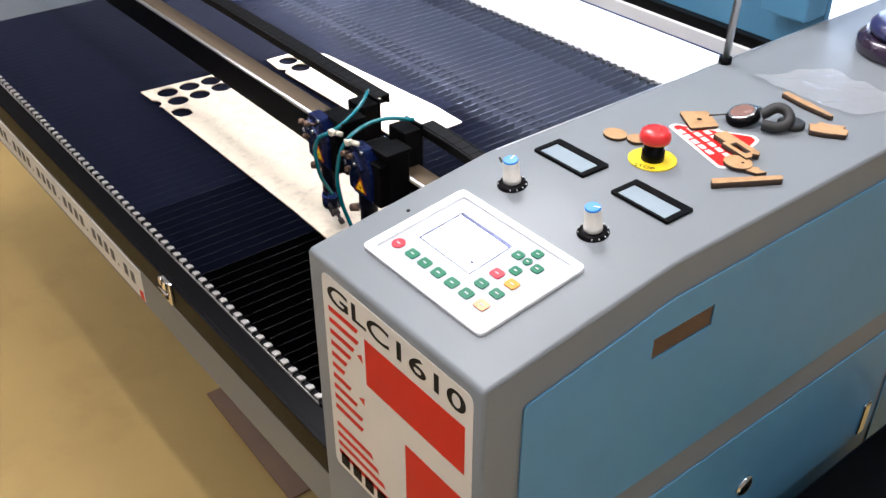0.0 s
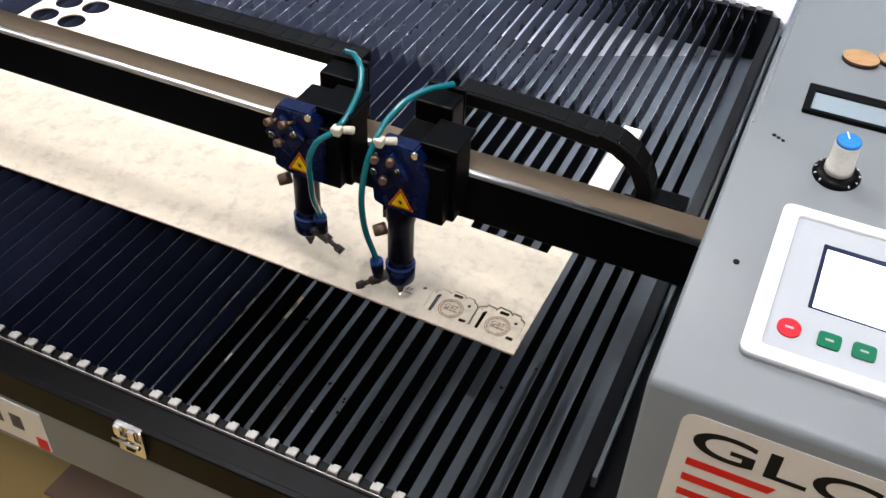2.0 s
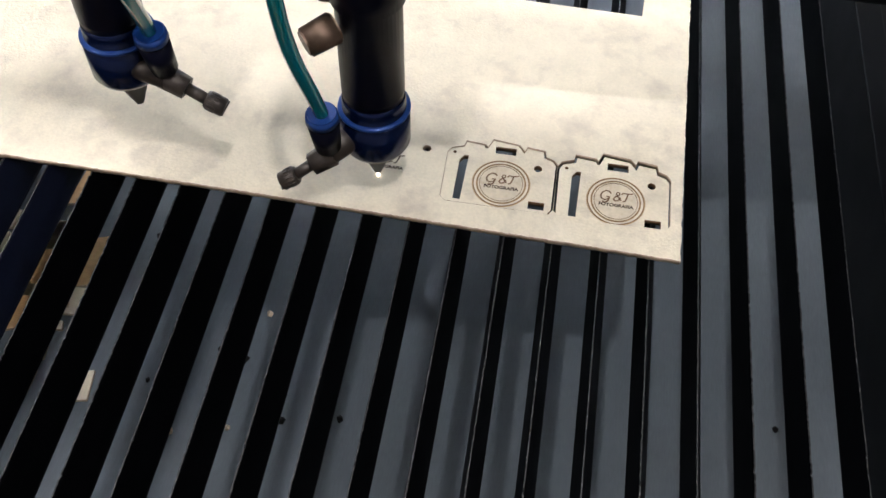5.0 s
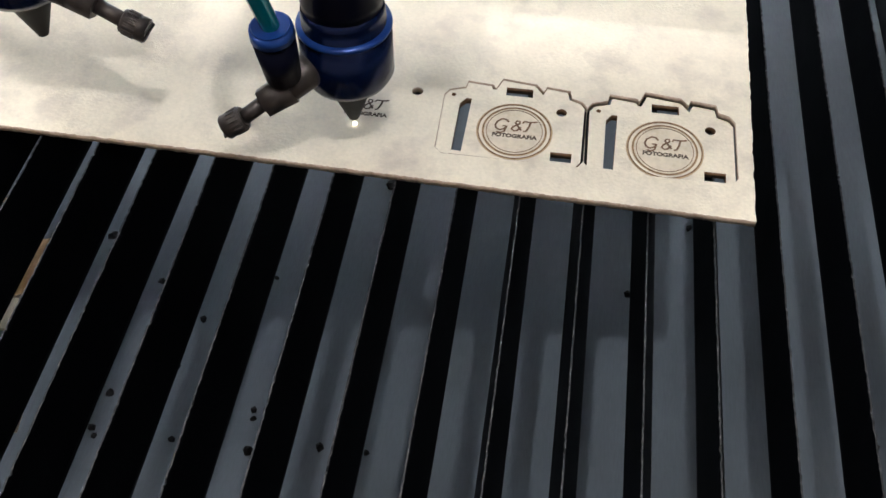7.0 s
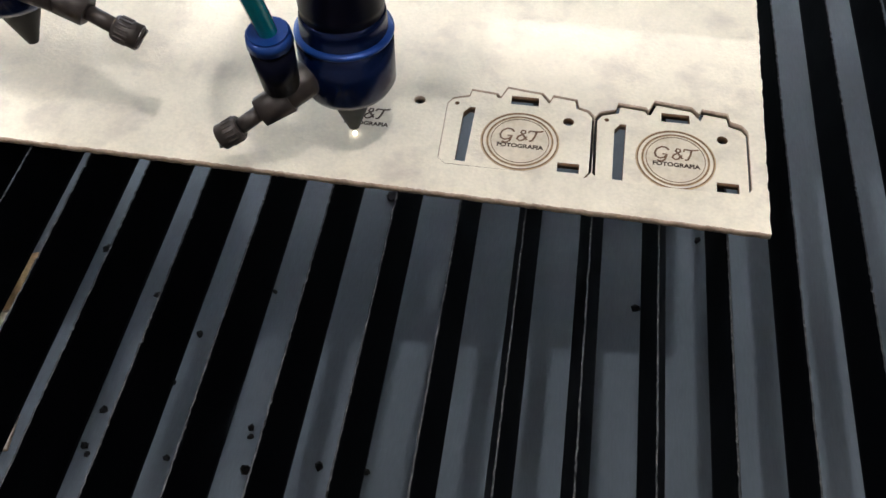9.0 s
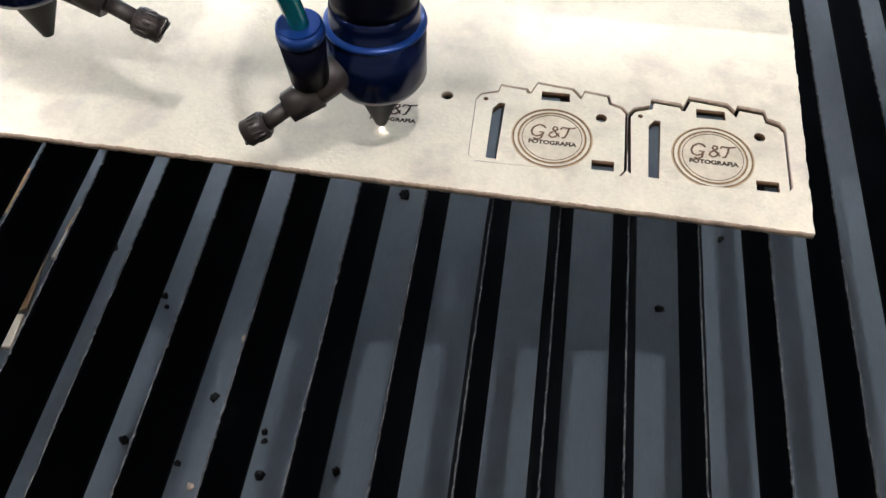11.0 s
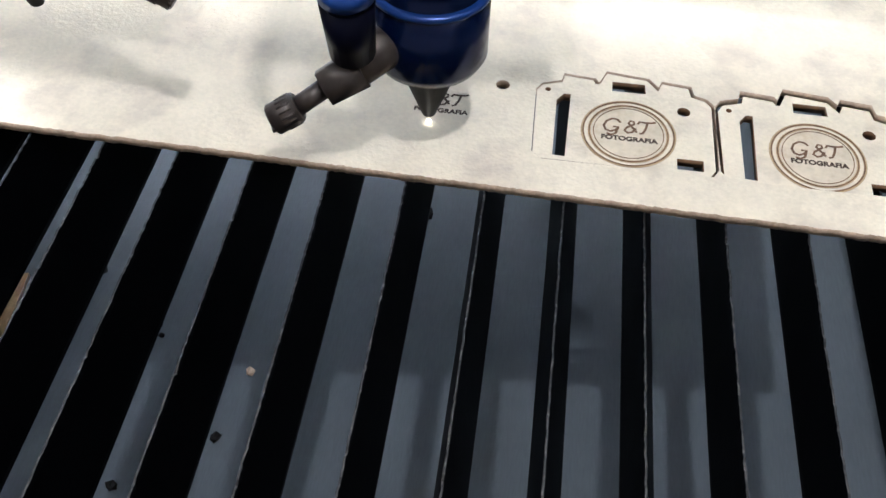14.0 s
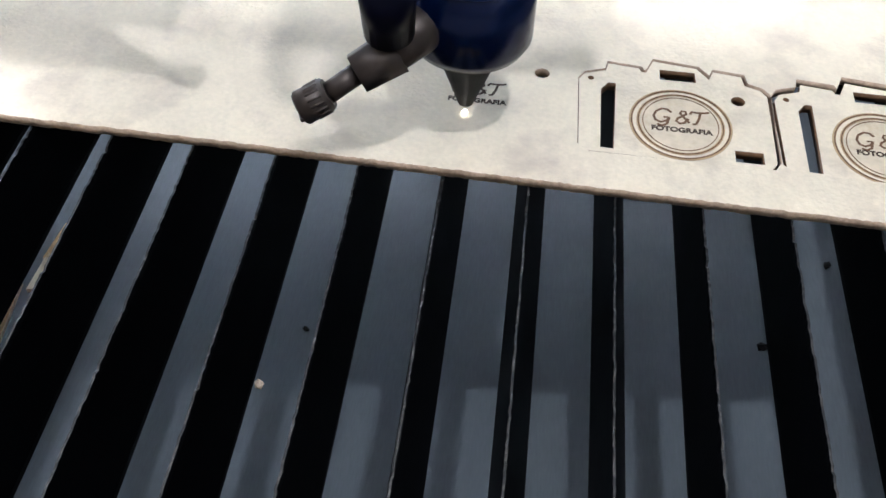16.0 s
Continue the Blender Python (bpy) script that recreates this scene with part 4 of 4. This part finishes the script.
for kx, ky, turn in ((0.3304, -0.0585, 20), (0.4678, -0.0585, -60)):
    m = Matrix.Translation((kx, ky, slope(kx, ky))) @ pose(0, 0, 0, math.degrees(math.atan(SL)), 0, 0)
    kn = part("knob", lathe(bmesh.new(), [(0.0098, 0.0055), (0.0112, 0.006), (0.0112, 0.012), (0.0104, 0.0125), (0.0100, 0.033), (0.0095, 0.0345)], 32, m), KNOB_WHITE, console, "cream turning knob with a blue cap")
    part("dial", lathe(bmesh.new(), [(0.0188, 0.0002), (0.0188, 0.0012), (0.015, 0.0042), (0.0112, 0.0052)], 36, m), BLACK, kn, "black scale ring")
    part("cap", lathe(bmesh.new(), [(0.0095, 0.0346), (0.0095, 0.0362), (0.0086, 0.0372)], 32, m), KNOB_BLUE, kn, "blue cap with a white pointer")
    part("pointer", box(bmesh.new(), -0.0006, 0.0006, 0.001, 0.009, 0.0372, 0.0376, m=m @ pose(0, 0, 0, 0, 0, turn)), WHITE, kn)
    b = bmesh.new()
    for i in range(11):
        box(b, -0.0004, 0.0004, 0.0150, 0.0180, 0.0018, 0.0032, m=m @ pose(0, 0, 0, 0, 0, -140 + i * 28))
    part("tick_marks", b, WHITE, kn)

for mx in (0.2895, 0.4240):
    b = cut_sheet("bezel", [rounded([(mx, 0.0145), (mx + 0.0890, 0.0145), (mx + 0.0890, 0.0608), (mx, 0.0608)], 0.002, 3), [(mx + 0.0065, 0.0185), (mx + 0.0815, 0.0185), (mx + 0.0815, 0.0500), (mx + 0.0065, 0.0500)]], TOP + 0.0002, TOP + 0.0042, [BLACK])
    me = part("meter", b, None, console, "black framed digital meter")
    part("display", box(bmesh.new(), mx + 0.0067, mx + 0.0813, 0.0187, 0.0498, TOP + 0.0003, TOP + 0.0022), METER_GLASS, me, "pale grey display window")

stop = part("emergency_stop", lathe(bmesh.new(), [(0.0310, TOP + 0.0002), (0.0310, TOP + 0.0016), (0.0302, TOP + 0.002)], 48, pose(0.399, 0.118, 0)), YELLOW, console, "yellow emergency stop plate")
part("stem", lathe(bmesh.new(), [(0.0145, TOP + 0.002), (0.0145, TOP + 0.014), (0.0125, TOP + 0.016), (0.0125, TOP + 0.026)], 32, pose(0.399, 0.118, 0)), BLACK, stop)
part("mushroom_button", lathe(bmesh.new(), [(0.0125, TOP + 0.026), (0.0190, TOP + 0.028), (0.0200, TOP + 0.033), (0.0188, TOP + 0.040), (0.0150, TOP + 0.0435), (0.008, TOP + 0.045)], 40, pose(0.399, 0.118, 0)), MUSHROOM, stop, "glossy red mushroom button")
part("lettering", lettering("STOP", 0.010, pose(0.407, 0.0935, TOP + 0.0022, 0, 0, 25), INK, width=0.026), None, stop)
for x, y, r in ((0.2835, -0.035, 0.0016), (0.2795, -0.033, 0.0016), (0.2755, -0.031, 0.0016), (0.4855, -0.109, 0.0032), (0.2800, -0.180, 0.0025)):
    z = TOP + SL * (y - KINK)
    part("paint_chip", rod(bmesh.new(), (x, y, z - 0.0004), (x, y, z + 0.0006), r, seg=9), INK, console, "small dark paint chip")
sg = part("red_notice", cut_sheet("notice", [rounded([(0.349, 0.218), (0.3495, 0.205), (0.465, 0.166), (0.474, 0.175), (0.452, 0.268), (0.440, 0.274)], 0.004, 3)], TOP + 0.0002, TOP + 0.0006, [LABEL]), None, console, "red notice sticker with white lettering bars")
part("red_field", cut_sheet("notice", [rounded([(0.355, 0.2165), (0.356, 0.2085), (0.462, 0.172), (0.468, 0.178), (0.449, 0.263), (0.439, 0.268)], 0.003, 3)], TOP + 0.0007, TOP + 0.0009, [RED]), None, sg)
b = bmesh.new()
for i in range(4):
    for j in range(6 - (i == 3)):
        box(b, -0.044 + j * 0.0155, -0.044 + j * 0.0155 + 0.0115, 0.026 - i * 0.0155 - 0.008, 0.026 - i * 0.0155, TOP + 0.001, TOP + 0.0012, m=Matrix.Translation((0.415, 0.220, 0)) @ pose(0, 0, 0, 0, 0, -15))
part("lettering", b, LABEL, sg)

# ---------------- loose things on the console ----------------
ZC = TOP + 0.0006


def ply(name, loops, z, h, m, label):
    return solid(cut_sheet(name, loops, 0, h, [PLY, BURNT], m @ pose(0, 0, 0)), None, name, label, "wooden offcut", "wooden offcuts")


def at(x, y, a, z=ZC, rx=0, ry=0):
    return pose(x, y, z, rx, ry, a)


ply("wooden_disc", [circle(0, 0, 0.0165, 0.0145, 30)], 0, 0.004, at(0.325, 0.128, 0), "small round laser-cut plywood disc on the console")
ply("wooden_disc", [circle(0, 0, 0.0125, 0.0120, 30)], 0, 0.004, at(0.352, 0.1395, 0), "small round laser-cut plywood disc by the stop button")
ply("wooden_plate", [rounded([(-0.025, -0.018), (0.026, -0.02), (0.025, 0.02), (-0.02, 0.021)], 0.004), circle(0.002, 0.001, 0.0035)], 0, 0.004, at(0.366, 0.247, -30, ZC + 0.0008), "square laser-cut plywood plate lying on the red notice")
ply("wooden_block", [[(-0.024, -0.014), (-0.005, -0.016), (0.022, -0.013), (0.025, 0.003), (0.018, 0.006), (0.021, 0.014), (0.002, 0.013), (-0.012, 0.016), (-0.016, 0.008), (-0.025, 0.007)]], 0, 0.007, at(0.495, 0.357, 32), "notched laser-cut plywood piece on the console")
ply("wooden_offcut", [[(-0.036, -0.008), (-0.012, -0.008), (-0.012, -0.014), (0.034, -0.014), (0.034, -0.004), (0.028, 0.0), (0.034, 0.006), (0.030, 0.012), (-0.036, 0.012)], [(-0.005, -0.008), (0.024, -0.008), (0.024, 0.003), (-0.005, 0.003)]], 0, 0.007, at(0.449, 0.222, -12, ZC + 0.0014), "laser-cut plywood frame piece lying on the red notice")
ply("wooden_disc", [circle(0, 0, 0.0185, 0.0165, 30), circle(0.005, 0.003, 0.002)], 0, 0.004, at(0.476, 0.190, 0, ZC + 0.0016), "round laser-cut plywood disc by the red notice")
ply("wooden_chip", [[(-0.011, -0.006), (0.004, -0.008), (0.014, 0.002), (0.005, 0.004), (0.002, 0.009), (-0.009, 0.005)]], 0, 0.004, at(0.5005, 0.192, 20), "small jagged plywood chip")
ply("wooden_stick", [rounded([(-0.046, -0.006), (0.044, -0.005), (0.046, 0.004), (-0.043, 0.006)], 0.003)], 0, 0.008, at(0.512, 0.160, 58), "flat laser-cut plywood stick on the console")
ply("wooden_stick", [rounded([(-0.042, -0.005), (0.0, -0.0065), (0.044, -0.0035), (0.046, 0.002), (0.004, 0.0055), (-0.042, 0.005)], 0.002)], 0, 0.007, at(0.432, 0.400, -8), "tapered brown wooden stick on the console")
w = thing("wrist_watch", "black wrist watch with a steel case lying on the console", "watch")
m = pose(0.405, 0.296, ZC, 14, -10, 0)
part("case", lathe(bmesh.new(), [(0.018, 0.002), (0.0225, 0.005), (0.0225, 0.013), (0.019, 0.016)], 36, m), BLACK, w)
part("bezel", lathe(bmesh.new(), [(0.019, 0.0162), (0.0185, 0.0175), (0.0165, 0.0178)], 36, m), CHROME, w)
part("dial", lathe(bmesh.new(), [(0.0160, 0.0176), (0.0155, 0.0180)], 30, m), FACE, w)
pipe("strap", [(0.420, 0.312, ZC + 0.012), (0.438, 0.326, ZC + 0.024), (0.456, 0.322, ZC + 0.016), (0.455, 0.306, ZC + 0.009), (0.435, 0.292, ZC + 0.009)], 0.0075, RUBBER, w, "thick black rubber strap")
part("buckle", box(bmesh.new(), -0.010, 0.010, -0.003, 0.003, 0, 0.012, 0.001, m=pose(0.398, 0.326, ZC, 0, 0, 20)), CHROME, w)
b = bmesh.new()
rod(b, (0.372, 0.262, ZC + 0.0075), (0.398, 0.318, ZC + 0.004), 0.0012, seg=8)
solid(b, BRONZE, "metal_pin", "thin dark metal pin beside the watch", "pin")
solid(lathe(bmesh.new(), [(0.010, 0), (0.0185, 0.001), (0.0185, 0.006), (0.014, 0.008)], 30, at(0.452, 0.335, 0)), RUBBER, "black_cap", "flat round black rubber cap", "cap")


def tape_roll(x, y, z, r0, r1, h, mat, label):
    b = bmesh.new()
    ringp = [(r0, 0), (r1 - 0.006, 0), (r1, 0.006), (r1, h - 0.008), (r1 - 0.008, h), (r0 + 0.006, h), (r0, h - 0.006)]
    seg = 48
    rows = [[b.verts.new((r * math.cos(2 * math.pi * i / seg), r * math.sin(2 * math.pi * i / seg), zz)) for i in range(seg)] for r, zz in ringp]
    for k in range(len(rows)):
        lo, hi = rows[k], rows[(k + 1) % len(rows)]
        for i in range(seg):
            f = b.faces.new((lo[i], lo[(i + 1) % seg], hi[(i + 1) % seg], hi[i]))
            f.smooth = True
    o = solid(b, mat, "tape_roll", label, "tape roll", "tape rolls")
    o.matrix_basis = pose(x, y, z)


tape_roll(0.415, 0.690, TOP, 0.040, 0.078, 0.030, TAPE_PURPLE, "glossy dark purple tape roll on the console")
tape_roll(0.420, 0.690, TOP + 0.030, 0.034, 0.068, 0.024, TAPE_NAVY, "glossy navy tape roll stacked on another roll")

# crumpled film
b = bmesh.new()
rnd = random.Random(9)
nx, ny = 26, 18
rows = []
for i in range(nx):
    row = []
    for j in range(ny):
        u, v = i / (nx - 1) - 0.5, j / (ny - 1) - 0.5
        z = 0.004 + 0.006 * noise.noise(Vector((u * 9, v * 7, 2))) + 0.002 * noise.noise(Vector((u * 30, v * 24, 5)))
        row.append(b.verts.new((0.43 + u * 0.16 + v * 0.05 + 0.01 * noise.noise(Vector((u * 5, v * 5, 8))), 0.475 + v * 0.11 + 0.015 * noise.noise(Vector((u * 4, v * 4, 1))), ZC + max(z, 0.0004))))
    rows.append(row)
for a, c in zip(rows, rows[1:]):
    for j in range(ny - 1):
        b.faces.new((a[j], c[j], c[j + 1], a[j + 1])).smooth = True
film_ob = solid(b, FILM, "plastic_film", "crumpled clear plastic film lying on the console", "plastic film")
film_ob.modifiers.new("thickness", "SOLIDIFY").thickness = 0.0003

# ---------------- debris on the tray and slats ----------------
rnd = random.Random(21)
CRUMBS = [(-0.237, 0.060), (-0.102, 0.136), (-0.150, -0.032), (-0.232, -0.031), (0.076, 0.084), (0.045, 0.040), (-0.246, -0.042), (-0.246, -0.014), (-0.195, -0.045),
          (-0.290, 0.106), (-0.178, 0.033), (-0.186, -0.005), (-0.208, 0.004), (-0.202, 0.037), (-0.162, 0.066), (-0.241, 0.068), (-0.151, -0.027), (-0.107, -0.050),
          (-0.081, -0.053), (-0.147, -0.052), (-0.256, -0.022), (-0.249, -0.037), (0.152, -0.050), (-0.225, -0.062), (-0.184, -0.058)]
for i, (x, y) in enumerate(CRUMBS):
    s = (0.004, 0.0048, 0.0035, 0.0055)[i % 4] * (1.5 if i in (9, 10, 1) else 1.0)
    mat = MDF_EDGE if i in (10, 23, 24) else NOZZLE
    b = bmesh.new()
    bmesh.ops.create_icosphere(b, subdivisions=1, radius=s * 0.55)
    for v in b.verts:
        v.co = Vector((v.co.x * rnd.uniform(0.6, 1.3), v.co.y * rnd.uniform(0.6, 1.3), v.co.z * rnd.uniform(0.4, 1.0)))
    lo = min(v.co.z for v in b.verts)
    o = solid(b, mat, "debris_crumb", "small charred crumb lying on the metal tray", "crumb", "crumbs on the tray")
    o.matrix_basis = pose(x, y, tray_z(x) - lo, 0, 0, rnd.uniform(0, 360))
chips = [(-0.505, 0.069), (-0.455, 0.149), (-0.39, 0.097), (-0.422, 0.029), (-0.332, 0.035), (-0.302, -0.033), (-0.58, 0.085), (-0.456, 0.041), (-0.489, 0.001), (-0.396, 0.0),
         (-0.5, 0.117), (-0.578, 0.145), (-0.392, 0.144), (-0.334, 0.072), (-0.345, -0.009), (-0.373, 0.026), (-0.372, 0.069), (-0.37, 0.098), (-0.42, 0.075), (-0.53, 0.03)]
chips = [(x, y, rnd.uniform(0.013, 0.018), rnd.choice((0.018, 0.026, 0.038, 0.05)), rnd.uniform(-6, 6)) for x, y in chips]
for i in range(46):
    k = rnd.randint(-20, -9)
    chips.append((-0.0887 + 0.02473 * (k + 0.5) - 0.012 - rnd.uniform(0, 0.012), rnd.choice((rnd.uniform(-0.07, 0.15), rnd.gauss(0.05, 0.04))), rnd.uniform(0.009, 0.017), rnd.choice((0.008, 0.012, 0.02, 0.03, 0.045)), rnd.uniform(-10, 10)))
for x, y, w, l, a in chips:
    o = solid(cut_sheet("chip", [[(-w / 2, -l / 2), (w / 2, -l / 2 * 0.8), (w / 2 * 0.7, l / 2), (-w / 2 * 0.9, l / 2 * 0.85)]], 0, 0.003, [rnd.choice((MDF, MDF, PLY)), MDF_EDGE]), None, "wood_chip", "small pale MDF chip fallen on the tray between the slats", "wood chip", "wood chips on the tray")
    o.matrix_basis = pose(x, y, tray_z(x) + 0.0002, 0, -math.degrees(math.atan(0.28)) if x > -0.27 else 0, a)

# ---------------- slats ----------------
PITCH, FIRST, Y0, Y1, ZS, ZLOW = 0.02473, -0.0887, -0.243, 0.9655, 0.8, 0.777
FOOT_L, FOOT_R = 0.0028, 0.0062
bed = thing("slat_bed", "bed of upright sooty black metal slats", "slat bed")


def slat_mesh(seed, n, side):
    """A knife-edged bar: a jagged ridge on a wider foot."""
    r = random.Random(seed)
    b = bmesh.new()
    rows = []
    for i in range(n + 1):
        y = Y0 + (Y1 - Y0) * i / n
        near = -0.24 < y < 0.3
        z = ZS - (abs(r.gauss(0, 0.0003)) + (0.0010 if r.random() < 0.02 else 0) if near else 0) - 0.0002
        w = 0.0002 * noise.noise(Vector((seed * 3.1, y * 4, 0))) + (r.gauss(0, 0.00008) if near else 0)
        rows.append([b.verts.new(p) for p in ((-FOOT_L, y, ZLOW - 0.002), (-FOOT_L, y, ZLOW), (-0.0005, y, ZS - 0.0022), (w - 0.0003, y, z), (w + 0.0003, y, z), (0.0005, y, ZS - 0.0022), (FOOT_R, y, ZLOW), (FOOT_R, y, ZLOW - 0.002))])
    for p, q in zip(rows, rows[1:]):
        y = p[0].co.y
        for k in range(8):
            f = b.faces.new((p[k], q[k], q[(k + 1) % 8], p[(k + 1) % 8]))
            # behind y 0.52 the ridge and slopes take the painted glare
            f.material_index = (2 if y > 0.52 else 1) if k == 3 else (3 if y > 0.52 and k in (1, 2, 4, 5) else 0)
    b.faces.new(rows[0][::-1])
    b.faces.new(rows[-1])
    bmesh.ops.recalc_face_normals(b, faces=b.faces)
    return mesh_from(b, "slat", [side, SLAT_TOP, SLAT_GLARE, SLAT_REAR])


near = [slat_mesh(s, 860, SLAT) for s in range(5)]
# mid and far slats carry the smoke haze in their side colour
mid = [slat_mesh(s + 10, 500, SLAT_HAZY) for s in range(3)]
far = [slat_mesh(s + 20, 240, SLAT_SMOKY) for s in range(3)]
b = bmesh.new()
box(b, -0.0056, 0.0056, -0.0048, 0.0048, -0.0015, 0.0015, 0.0004, 1)
box(b, -0.0056, 0.0056, -0.0060, -0.0045, -0.008, 0.0015, 0.0004, 1)
tab_mesh = mesh_from(b, "tab", TAB)
k0 = math.ceil((-1.66 - FIRST) / PITCH)
k1 = math.floor((0.183 - FIRST) / PITCH)
for k in range(k0, k1 + 1):
    x = FIRST + k * PITCH
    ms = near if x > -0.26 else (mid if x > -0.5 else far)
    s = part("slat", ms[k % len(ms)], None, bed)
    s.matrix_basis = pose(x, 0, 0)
    for y, turn in ((-0.2455, 0), (0.9755, 180)):
        o = part("tab", tab_mesh, None, bed)
        o.matrix_basis = pose(x + 0.004, y, 0.7925 if turn == 0 else 0.7985, 0, 0, turn)
